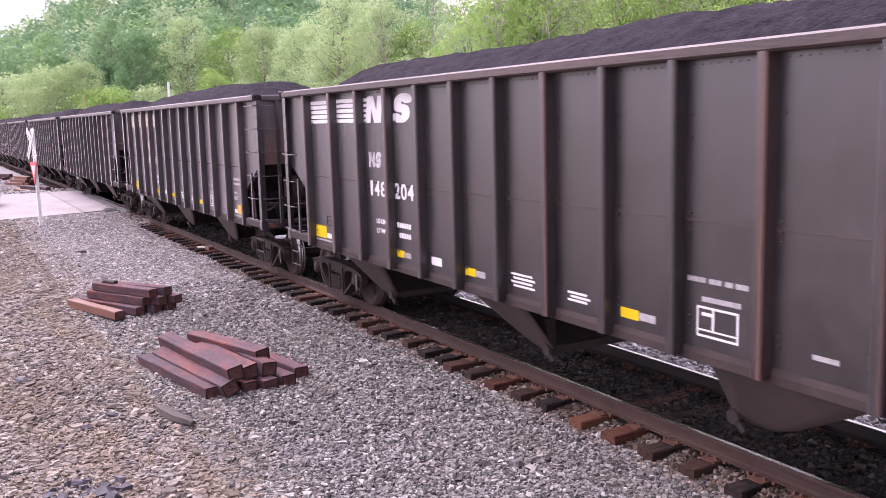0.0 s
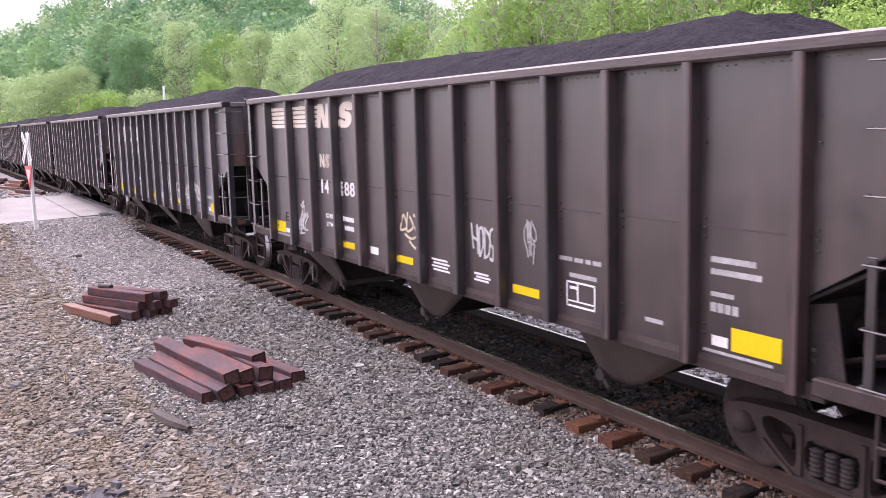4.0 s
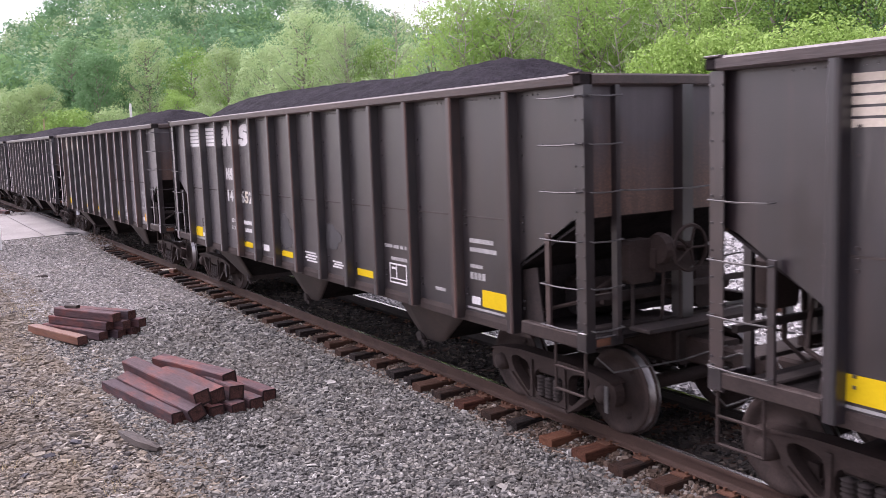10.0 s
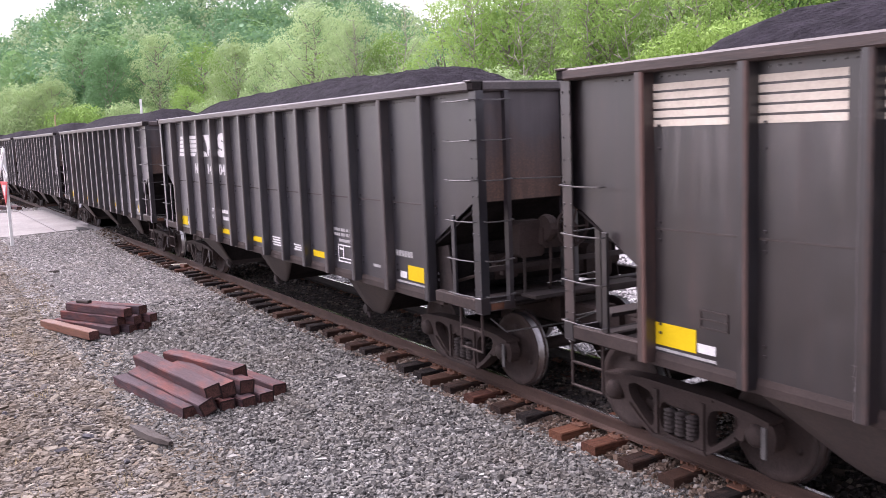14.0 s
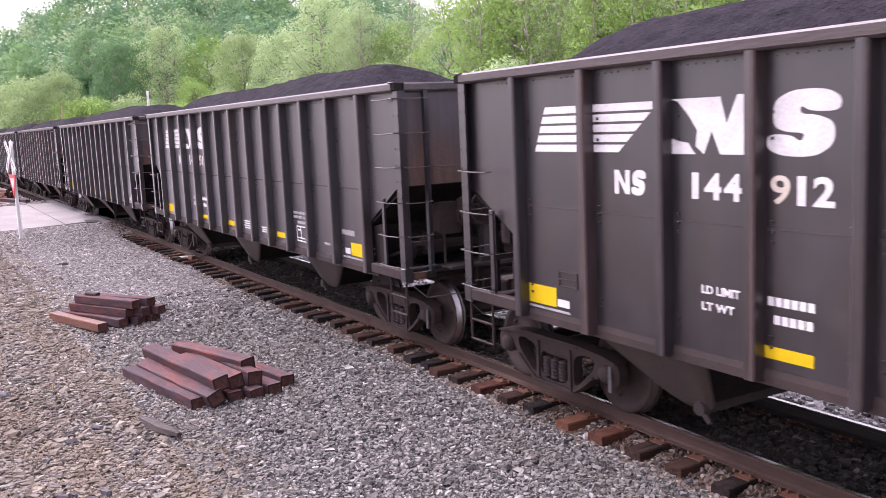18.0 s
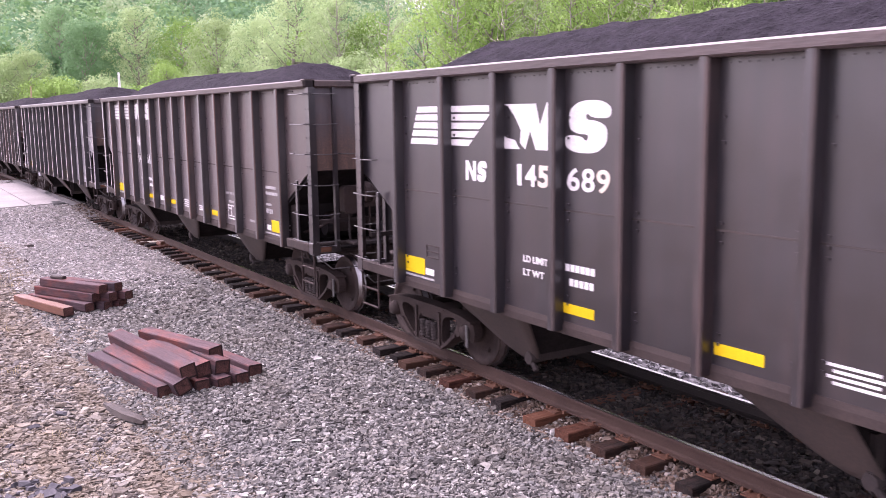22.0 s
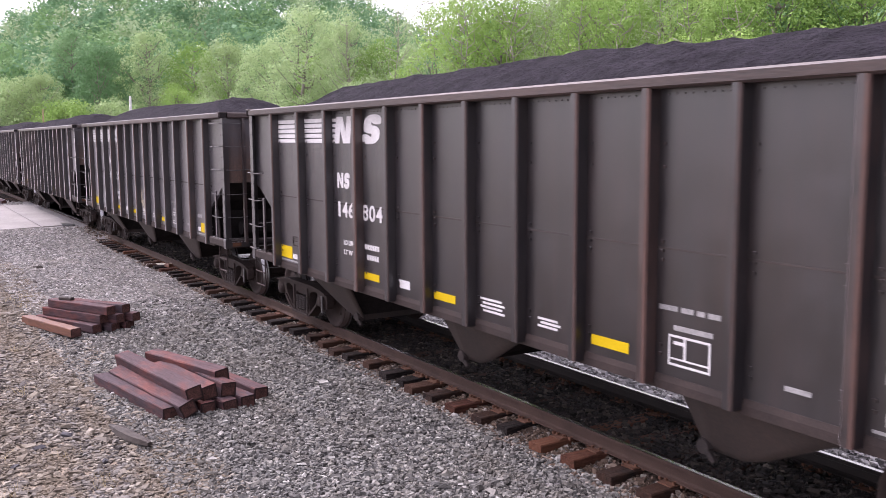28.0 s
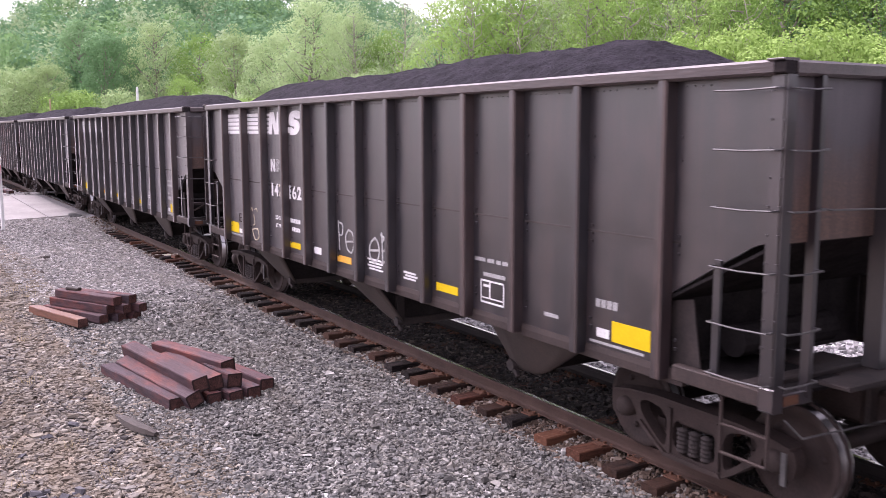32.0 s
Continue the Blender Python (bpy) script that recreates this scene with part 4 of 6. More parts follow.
def build_car(paint, middle, gear):
    """A three-bay open coal hopper without its markings and load."""
    mat = PAINT[paint]
    car = empty("hopper_car", pose(0, 0, 0), "dark open-top steel coal hopper", "hopper car", "coal train")
    cut = [(-HALF + .04, 3.64), (-HALF + .04, 2.38), (-7.10, 2.33), (-6.22, 1.80), (-6.17, SILL + .05), (6.07, SILL + .05), (6.09, 1.78), (7.0, 2.30), (HALF - .04, 2.38), (HALF - .04, 3.64)]
    rib = Geo()
    rib.prism([(-.062, 0), (-.056, -.112), (-.044, -.128), (.012, -.128), (.044, -.128), (.056, -.112), (.062, 0)], "z", SILL + .02, 3.63)
    rib = rib.mesh("rib", tidy=True)
    rib.materials.append(RIB[paint])
    rib.materials.append(RIB_EDGE[paint])
    for p in rib.polygons:
        if p.center.x > .02 and p.center.y < -.10 and abs(p.normal.z) < .5:
            p.material_index = 1
    bolts = Geo()
    for sx in (-1, 1):
        for z in (1.30, 1.38, 2.14, 2.22, 2.30, 2.95, 3.15):
            bolts.box(sx * .13 - .013, sx * .13 + .013, -.016, 0, z - .012, z + .012)
        for k in range(4):
            bolts.box(sx * (.16 + k * .09) - .007, sx * (.16 + k * .09) + .007, -.010, 0, 3.565, 3.579)
    bolts = bolts.mesh("rivets", tidy=True)
    for s in (-1, 1):
        side = part("side_sheet", Geo().prism(cut, "y", s * SHEET, s * (SHEET - .02)), mat, car, "flat black side sheet dulled by dust")
        # the horizontal lap where two sheets meet
        part("seam", Geo().box(-6.2, 6.2, -SHEET - .005, -SHEET + .001, 2.232, 2.250) if s < 0 else Geo().box(-6.2, 6.2, SHEET - .001, SHEET + .005, 2.235, 2.248), SEAM, side)
        for x in RIBS:
            r = put_mesh("rib", rib, RIB[paint], car, at=pose(x, s * SHEET, 0, 0, 0, 0 if s < 0 else 180))
            if s < 0:
                put_mesh("rivets", bolts, mat, r)["kind"] = "stuff"
        part("top_chord", Geo().soft_box(-HALF + .085, HALF - .085, *sorted((s * 1.42, s * (OUT + .01))), 3.615, TOP, .02), CHORD[paint], car, "worn brownish top rail")
        edge = [(s * 1.40, SILL - .015), (s * (SHEET + .016), SILL - .015), (s * (SHEET + .015), SILL + .06), (s * (SHEET + .002), SILL + .115), (s * 1.40, SILL + .115)]
        part("side_sill", Geo().prism(edge, "x", -6.3, 6.3), SILL_BROWN, car, "brownish sloping side sill")
    for e in (-1, 1):
        x = e * HALF
        chord = Geo().soft_box(-1.42, 1.42, *sorted((x - e * .13, x + e * .01)), 3.612, TOP - .002, .02)
        chord.v = [(b, a, c) for a, b, c in chord.v]
        part("end_chord", chord, CHORD[paint], car, "worn end top rail")
        part("end_sheet", Geo().box(*sorted((x - e * .06, x - e * .08)), -1.43, 1.43, 2.34, 3.62), END_RUST, car, "rust-stained end sheet")
        g = Geo()
        a, b = (x - e * .07, 2.36), (e * 4.75, SILL + .06)
        g.prism([a, (a[0], a[1] - .03), (b[0], b[1] - .03), b], "y", -1.42, 1.42)
        # sheet, web and platform take the end bay's shade as their colour
        part("slope_sheet", g, SHADE_DARK, car, "sloping end sheet coloured dark for shade")
        part("bolster_web", Geo().box(*sorted((e * 5.98, e * 6.02)), -1.39, 1.39, 1.02, 1.72), SHADE_DARK, car, "upright plate over the truck coloured dark for shade")
        for s in (-1, 1):
            part("gusset", Geo().prism([(e * 6.05, 1.05), (e * 6.42, 1.05), (e * 6.30, 1.75), (e * 6.05, 1.70)], "y", s * 1.36, s * 1.34), UNDER, car, "dark triangular gusset plate")
        # solid block whose dark colour stands for the shade inside an open end
        part("corner_pocket", Geo().soft_box(*sorted((x - e * .10, x + e * .02)), -1.574, -1.45, 3.625, TOP - .014, .01), SHADE_DARK, car, "block coloured dark for the shade in the chord's open end")
        part("corner_cap", Geo().soft_box(*sorted((x - e * .14, x + e * .02)), -1.59, -1.42, TOP - .012, TOP + .008, .006), CHORD[paint], car, "worn flat cap plate")
        for y in (-1.53, 1.53):
            part("corner_post", Geo().box(*sorted((x + e * .012, x - e * .015)), *sorted((y, y + .11 * (1 if y < 0 else -1))), SILL + .02, 3.62)
                 .box(*sorted((x, x - e * .13)), *sorted((y, y + .015 * (1 if y < 0 else -1))), SILL + .02, 3.62), mat, car)
            s = 1 if y > 0 else -1
            g = Geo()
            for k in range(11):
                for dx in (.012, .118):
                    g.box(*sorted((x - e * (dx - .010), x - e * (dx + .010))), *sorted((y, y + s * .010)), 1.30 + k * .22, 1.318 + k * .22)
            part("post_rivets", g, mat, car)["kind"] = "stuff"
            part("platform_beam", Geo().soft_box(*sorted((e * 6.25, x - e * .125)), *sorted((s * 1.44, s * 1.54)), 1.05, 1.19, .012), SILL_BROWN, car)
            part("ladder_rail", Geo().box(*sorted((x - e * .56, x - e * .63)), *sorted((s * 1.50, s * 1.53)), 1.18, 2.16), mat, car, "worn grey ladder rail")
            part("end_post", Geo().prism([(x - e * .07, -.028), (x + e * .01, -.028), (x + e * .01, .028), (x - e * .07, .028)], "z", 1.1, 3.62), mat, car, at=pose(0, s * 1.10, 0))
        part("end_rib", Geo().prism([(x - e * .09, -.085), (x + e * .06, -.075), (x + e * .06, .075), (x - e * .09, .085)], "z", 1.22, 3.62), mat, car, "rusty upright on the end sheet", at=pose(0, -.20, 0))
        for s in ((-1, 1) if e > 0 else (-1,)):
            for z in (RUNGS if e > 0 else RUNGS[2:]):
                lo = x - e * .62
                part("rung", Geo().bent([(lo, s * 1.52, z), (lo, s * 1.60, z - .005), (x - e * .32, s * 1.605, z - .010), (x - e * .03, s * 1.60, z), (x - e * .03, s * 1.52, z)], .0085, 5), BAR, car, "thin worn grab iron")
        for z in RUNGS:
            part("rung", Geo().bent([(x, -1.47, z), (x + e * .07, -1.47, z - .005), (x + e * .075, -1.28, z - .010), (x + e * .07, -1.09, z), (x, -1.09, z)], .0085, 5), BAR, car, "thin worn grab iron")
        part("hand_rail", Geo().bent([(x, -1.06, 2.60), (x + e * .09, -1.04, 2.595), (x + e * .10, -.2, 2.57), (x + e * .10, .6, 2.60), (x + e * .09, 1.04, 2.62), (x, 1.06, 2.62)], .009, 5), BAR, car, "thin bent cross rail")
        sill = Geo().soft_box(-1.36, 1.36, *sorted((x - e * .50, x - e * .34)), .98, 1.15, .015)
        sill.v = [(b, a, c) for a, b, c in sill.v]
        part("end_sill", sill, UNDER, car, "dark set-back end sill")
        for s in (-1, 1):
            stub = part("corner_stub", Geo().soft_box(*sorted((x - e * .12, x + e * .015)), *sorted((s * 1.545, s * 1.44)), 1.03, 1.22, .012).box(*sorted((x - e * .03, x)), *sorted((s * 1.44, s * 1.05)), 1.05, 1.15), RIB[paint], car, "bracket at the foot of the corner post")
            part("stub_plate", Geo().box(*sorted((x, x + e * .006)), *sorted((s * 1.40, s * 1.22)), 1.065, 1.14), PLATE, stub, "bare rust-orange plate")
        part("platform", Geo().box(*sorted((x - e * 1.25, x - e * .13)), -1.375, -.34, 1.07, 1.10), SHADE_DARK, car, "open end platform")
        part("brake_step", Geo().soft_box(*sorted((x - e * .02, x + e * .26)), -.95, .75, 1.17, 1.21, .01), UNDER, car, "narrow crossover step")
        for s in (-1, 1):
            g = Geo().rod((x - e * .05, s * 1.50, 1.06), (x - e * .05, s * 1.50, .56), .016).rod((x - e * .52, s * 1.50, 1.06), (x - e * .52, s * 1.50, .56), .016)
            for z in (.56, .80):
                g.rod((x - e * .05, s * 1.50, z), (x - e * .52, s * 1.50, z), .016)
            part("sill_step", g, TRUCK, car, "hanging stirrup step")
        g = Geo().soft_box(*sorted((x - e * .2, x + e * .42)), -.17, .17, .72, 1.0, .03).soft_box(*sorted((x + e * .40, x + e * .66)), -.09, .09, .78, .94, .03)
        g.soft_box(*sorted((x + e * .60, x + e * .80)), *sorted((-.14 * e, .05 * e)), .70, 1.0, .05)
        part("coupler", g, TRUCK, car, "brown cast knuckle coupler")
        part("air_hose", Geo().bent([(x + e * .05, .30 * e, .85), (x + e * .25, .34 * e, .62), (x + e * .5, .22 * e, .45), (x + e * .74, .05 * e, .52)], .026, 7), CAR_BLACK, car, "drooping rubber air hose")
        part("uncoupling_lever", Geo().bent([(x + e * .06, -1.45, .98), (x + e * .08, -1.25, .80), (x + e * .14, -.35, .80), (x + e * .5, -.10, .98)], .009, 5), BAR, car)
        build_truck(car, 6.08 if e > 0 else -6.20)
    part("centre_sill", Geo().soft_box(-7.3, 7.3, -.27, .27, .70, 1.06, .02), UNDER, car, "grimy black centre sill")
    for e in (-1, 1):
        x = e * HALF
        part("air_reservoir", Geo().rod((x - e * .95, -.9, 1.34), (x - e * .95, .4, 1.34), .15, 14), SHADE_DARK, car, "air tank coloured dark for shade")
        part("draft_box", Geo().soft_box(*sorted((x - e * .9, x - e * .05)), -.34, .34, .72, 1.10, .04), TRUCK, car, "cast draft gear box over the coupler")
    e = gear
    x = e * HALF
    # the hand-brake end: wheel, gear box, chain, cylinder, valves and pipes
    g = Geo().lathe([(.215, -.015), (.24, -.015), (.25, 0), (.24, .015), (.215, .015)], (0, 0, 0), 20)
    for k in range(5):
        a = k * 1.2566
        g.rod((0, 0, 0), (.23 * math.cos(a), 0, .23 * math.sin(a)), .014, 5)
    part("brake_wheel", g, TRUCK, car, "hand-brake wheel", at=pose(x + e * .24, -.36, 1.98, 0, 0, 90))
    g = Geo().soft_box(*sorted((x - e * .16, x + e * .02)), -.98, -.62, 1.64, 2.08, .04).soft_box(*sorted((x - e * .05, x + e * .10)), -.70, -.16, 1.74, 2.02, .05)
    g.rod((x + e * .02, -.36, 1.98), (x + e * .23, -.36, 1.98), .05, 10).lathe([(0, -.06), (.15, -.06), (.17, 0), (.15, .06), (0, .06)], (x + e * .09, -.62, 1.98), 14)
    part("brake_housing", g, TRUCK, car, "rusty hand-brake gear box")
    part("brake_chain", Geo().bent([(x + e * .06, -.55, 1.80), (x + e * .05, -.56, 1.30), (x - e * .2, -.4, 1.0)], .018, 6), TRUCK, car, "hanging brake chain")
    part("brake_rod", Geo().rod((x + e * .05, -.30, 1.75), (x + e * .04, -.28, 1.22), .022, 6), UNDER, car)
    part("brake_rod", Geo().rod((x - e * .06, -.86, 1.66), (x - e * .06, -.86, 1.16), .02, 6), UNDER, car)
    g = Geo().rod((x - e * .85, -.62, 1.42), (x - e * 1.35, -.62, 1.42), .15, 14).rod((x - e * .45, -.62, 1.42), (x - e * .85, -.62, 1.42), .035, 8).soft_box(*sorted((x - e * .80, x - e * .90)), -.80, -.44, 1.26, 1.58, .02)
    part("brake_cylinder", g, TRUCK, car, "grimy brake cylinder")
    part("brake_lever", Geo().box(*sorted((x - e * .40, x - e * .46)), -.95, .35, 1.38, 1.46).rod((x - e * .43, .30, 1.42), (x - e * 2.2, .30, 1.10), .025, 6), TRUCK, car, "flat brake lever")
    part("brake_valve", Geo().soft_box(*sorted((x - e * .30, x - e * .62)), .30, .72, 1.20, 1.66, .05).soft_box(*sorted((x - e * .36, x - e * .56)), .05, .32, 1.30, 1.52, .03).rod((x - e * .46, .72, 1.42), (x - e * .46, .92, 1.42), .09, 10), TRUCK, car, "grimy control valve")
    part("brake_pipe", Geo().bent([(x - e * .5, .5, 1.6), (x - e * .4, .1, 1.80), (x - e * .35, -.7, 1.72), (x - e * .6, -1.1, 1.40), (x - e * 1.1, -1.2, 1.25)], .022, 6), TRUCK, car)
    part("cross_brace", Geo().box(*sorted((x - e * .10, x - e * .16)), -1.40, 1.40, 1.50, 1.56), UNDER, car)
    for x, lean in ((-3.99, -1), (-.19, middle), (3.61, 1)):
        build_chute(car, x, lean, CHUTE)
    return car


MASTERS = {}


# cars whose hand-brake end leads
BRAKE_FIRST = {0, 1, 2, 5, 6, 7, 9, 11, 13, 16, 19, 21}


def master(paint, middle, gear):
    if (paint, middle, gear) not in MASTERS:
        MASTERS[paint, middle, gear] = build_car(paint, middle, gear)
        return MASTERS[paint, middle, gear]
    return copy_thing(MASTERS[paint, middle, gear], pose(0, 0, 0))


# ---- markings ----
FACE = -SHEET - .004


def at_u(u):
    """Metres back from the car's leading end, as car x."""
    return NOSE + u


TEXTS = {}


def digit(text, high):
    """One painted digit as a thin mesh of that height, its lower left corner at the origin, in the x-z plane."""
    if (text, high) not in TEXTS:
        c = bpy.data.curves.new("digit", "FONT")
        c.body, c.size, c.extrude, c.offset = text, 1.0, .008, (.018 if text in "0689" else .034)
        ob = new("digit", c)
        me = bpy.data.meshes.new_from_object(ob.evaluated_get(bpy.context.evaluated_depsgraph_get()))
        bpy.data.objects.remove(ob)
        co = np.array([p.co[:] for p in me.vertices])
        lo, hi = co.min(0), co.max(0)
        wide = high * (.34 if text == "1" else .82)
        me.transform(Matrix.Translation((-lo[0], -lo[1], 0)))
        me.transform(Matrix.Diagonal((wide / (hi[0] - lo[0]), high / (hi[1] - lo[1]), .3, 1)))
        me.transform(Matrix.Rotation(radians(90), 4, "X"))
        TEXTS[text, high] = (me, wide)
    return TEXTS[text, high]


def words(car, text, u, z, wide, high, mat, label):
    """A line of small stencilled capitals in the x-z plane."""
    if text not in TEXTS:
        c = bpy.data.curves.new("words", "FONT")
        c.body, c.size, c.extrude, c.offset = text, 1.0, .008, .03
        ob = new("words", c)
        me = bpy.data.meshes.new_from_object(ob.evaluated_get(bpy.context.evaluated_depsgraph_get()))
        bpy.data.objects.remove(ob)
        co = np.array([p.co[:] for p in me.vertices])
        lo, hi = co.min(0), co.max(0)
        me.transform(Matrix.Translation((-lo[0], -lo[1], 0)))
        me.transform(Matrix.Diagonal((wide / (hi[0] - lo[0]), high / (hi[1] - lo[1]), .3, 1)))
        me.transform(Matrix.Rotation(radians(90), 4, "X"))
        TEXTS[text] = me
    put_mesh("stencilling", TEXTS[text], mat, car, label, pose(at_u(u), FACE, z))["kind"] = "stuff"


def figures(car, u, z, many, wide, high, mat):
    """A row of small bars where figures stand that cannot be read."""
    g = Geo()
    for k in range(many):
        g.box(at_u(u) + wide * k, at_u(u) + wide * (k + .78), FACE, FACE + .005, z, z + high)
    part("stencilling", g, mat, car, "row of small white stencilled figures")["kind"] = "stuff"


def plate(name, car, u0, u1, z0, z1, mat, label=""):
    return part(name, Geo().box(at_u(u0), at_u(u1), FACE, FACE + .006, z0, z1), mat, car, label)


def emblem_n(car, u, z, w, h, mat, wedge):
    """A slanted white block with two notches, and the comb of stripes that runs into it."""
    p = [(.10, 0), (.36, 0), (.42, .52), (.56, 0), (.88, 0), (1.0, 1), (.75, 1), (.68, .44), (.54, 1), (.24, 1)]
    if wedge:
        low = [(0, 0), (.34, 0), (.30, .06), (.24, .20), (.14, .22), (0, .28)]
        part("emblem", Geo().prism([(at_u(u) + a * w, z + b * h) for a, b in low], "y", FACE, FACE + .006), mat, car, "white painted wedge under the emblem block")
        p = [(.45, 0), (.55, .40), (.66, 0), (.99, 0), (1.0, 1), (.87, 1), (.74, .52), (.66, .98), (0, .98), (.10, .93), (.24, .70), (.36, .42), (.34, .14)]
    part("emblem", Geo().prism([(at_u(u) + a * w, z + b * h) for a, b in p], "y", FACE, FACE + .006), mat, car, "slanted white painted emblem block")
    if not wedge:
        for i in range(5):
            x1 = at_u(u) + w * (.12 + .14 * (.07 + .2 * i))
            part("stripe", Geo().box(at_u(u) - .01, x1, FACE + .001, FACE + .006, z + h * (.02 + .2 * i), z + h * (.14 + .2 * i)), mat, car, "white painted stripe")


def emblem_s(car, u, z, w, h, mat, upright=False):
    """A rounded white block with two side notches."""
    pts = [(1.0, .67), (1.02, .88), (.80, 1.02), (.35, 1.02), (.08, .85), (.08, .45), (.28, .36), (.54, .35), (.48, .20), (.34, .32),
           (0, .335), (-.02, .10), (.22, -.02), (.68, -.02), (.93, .18), (.93, .50), (.72, .62), (.46, .64), (.47, .78), (.61, .675)]
    lean = 0 if upright else .05
    part("emblem", Geo().prism([(at_u(u) + a * w + lean * (b - .5), z + b * h) for a, b in rounded(pts)], "y", FACE, FACE + .006), mat, car, "rounded white painted emblem block")


def stripes(car, u0, u1, z, h, mat, taper=0.0, slant=0.0):
    for i in range(5):
        zz = z + h * (.02 + .2 * i)
        a, b = at_u(u0) + slant * i / 5, at_u(u1) - taper * (4 - i) / 4
        part("stripe", Geo().prism([(a, zz), (b, zz), (b + (taper * .2 if taper else 0), zz + h * .15), (a + slant * .15, zz + h * .15)], "y", FACE, FACE + .006), mat, car, "white painted stripe")


def small_lines(car, u0, u1, z0, rows, mat=None, ragged=0.0, gap=.055, high=.026):
    g = Geo()
    for i in range(rows):
        z = z0 - i * gap
        g.box(at_u(u0 + ragged * (i % 2)), at_u(u1 - ragged * ((i + 1) % 2)), FACE, FACE + .005, z, z + high)
    part("stencilling", g, mat or FAINT, car, "rows of small white stencilling")["kind"] = "stuff"


def tag(car, u, z, w, h, strokes, mat, width=.034):
    """A sprayed tag: smooth strokes through a few points of a box that stands at u, z."""
    for k, pts in enumerate(strokes):
        curve = []
        for i in range(len(pts) - 1):
            p0, p1, p2, p3 = pts[max(i - 1, 0)], pts[i], pts[i + 1], pts[min(i + 2, len(pts) - 1)]
            for q in (0, .2, .4, .6, .8) if len(pts) > 2 else (0,):
                x, y = (.5 * (2 * p1[c] + (p2[c] - p0[c]) * q + (2 * p0[c] - 5 * p1[c] + 4 * p2[c] - p3[c]) * q * q + (3 * p1[c] - p0[c] - 3 * p2[c] + p3[c]) * q ** 3) for c in (0, 1))
                curve.append((at_u(u) + w * x, z + h * y))
        curve.append((at_u(u) + w * pts[-1][0], z + h * pts[-1][1]))
        part("spray_stroke", Geo().ribbon(curve, width, FACE - .001 - .0006 * (k % 5), FACE + .005), mat, car, "sprayed paint stroke")


RING = [(.5, 1), (.1, .8), (0, .4), (.35, 0), (.8, .1), (1, .5), (.85, .9), (.5, 1)]
JAGGED = [[(0, 1), (.05, .55), (.09, .28)], [(.03, .62), (.30, .52)], [(.27, .98), (.30, .15)], [(.36, .85), (.52, .88), (.55, .45), (.40, .10)], [(.36, .88), (.38, .08)],
          [(.62, .92), (.60, .05)], [(.60, .90), (.84, .66), (.80, .22), (.62, .10)], [(1.0, .92), (.88, .84), (.86, .52), (1.0, .36), (.96, .06), (.82, .10)]]
HOOKED = [[(.32, .92), (.14, .96), (.02, .74), (.10, .58), (.40, .52), (.46, .28), (.30, .06), (.12, .20), (.10, .40)], [(.02, .58), (.60, .62)], [(.38, 1.0), (.52, .60), (.58, .16)],
          [(.62, .96), (.50, .84), (.66, .74), (.86, .84), (.74, .98), (.60, .94)], [(.90, .92), (.80, .40), (.98, .0)], [(.74, .70), (.70, .30), (.90, .04)], [(.98, .66), (.96, .40)], [(.80, .04), (.98, -.06)]]
SLANTED = [[(.02, .98), (.12, .48)], [(.10, .98), (.24, .46)], [(-.04, .62), (.20, .58)], [(.28, .86), (.30, .40)], [(.28, .84), (.42, .72), (.40, .36)], [(.46, .78), (.52, .30)], [(.52, .74), (.62, .36), (.66, .72)],
           [(.70, .66), (.72, .24)], [(1.0, .46), (.72, .22), (.98, .06)], [(.30, .34), (.42, .20), (.64, .10)], [(.32, .12), (.56, .28)], [(.86, .24), (1.0, .18)]]
CLAW = [[(.24, .92), (.0, .72), (.02, .46), (.16, .30), (.30, .06)], [(.22, 1.0), (.26, .66), (.30, .40)], [(.34, .96), (.36, .62), (.58, .44)], [(.46, .94), (.50, .56)], [(.62, .98), (.56, .60), (.86, .48), (.98, .66), (.74, .86), (.62, .90)],
        [(.30, .46), (.62, .42), (.90, .36), (.70, .44)], [(.40, .40), (.42, .12)], [(.54, .40), (.56, .10)], [(.82, .36), (.70, -.08)]]
TALL = [[(.16, 1.0), (.20, .10)], [(.0, .78), (.08, .10)], [(.04, .52), (.26, .48)], [(.30, .66), (.32, .0), (.50, .04)], [(.30, .40), (.50, .38)], [(.52, .60), (.56, .0)], [(.54, .58), (.72, .42), (.54, .24), (.80, .02), (1.0, -.10)], [(.74, .62), (.78, .10)], [(.74, .60), (.90, .30), (.78, .10)]]
LOOPED = [[(.08, 1.0), (.12, .40)], [(.0, .80), (.10, .74)], [(.40, 1.0), (.30, .52), (.36, .30)], [(.02, .44), (.22, .50), (.14, .26)], [(.36, .50), (.66, .60), (.40, .30), (.60, .26)], [(.76, .66), (.70, .26)], [(.72, .60), (.98, .56), (.92, .34), (.72, .38)],
          [(.40, .24), (.56, .06), (.44, .0)], [(.70, .22), (.90, .14), (.84, .0), (.66, .06), (.80, .20), (1.0, .10)]]
SMEAR = [[(.20, .0), (.30, .40), (.44, .72), (.60, 1.0)], [(.05, .05), (.14, .38), (.40, .50)], [(.40, .10), (.50, .44), (.76, .66)], [(.60, .10), (.70, .36), (1.0, .58)], [(.30, .90), (.46, .80), (.70, .86)], [(.10, -.02), (.60, .04)],
         [(.24, .02), (.36, .36), (.56, .60), (.62, .88)], [(.12, .10), (.22, .44), (.46, .62)], [(.46, .14), (.58, .44), (.88, .62)], [(.02, .20), (.30, .26), (.70, .14), (.90, .16)], [(.44, .66), (.50, .98)], [(.64, .30), (.80, .44), (.94, .70)]]
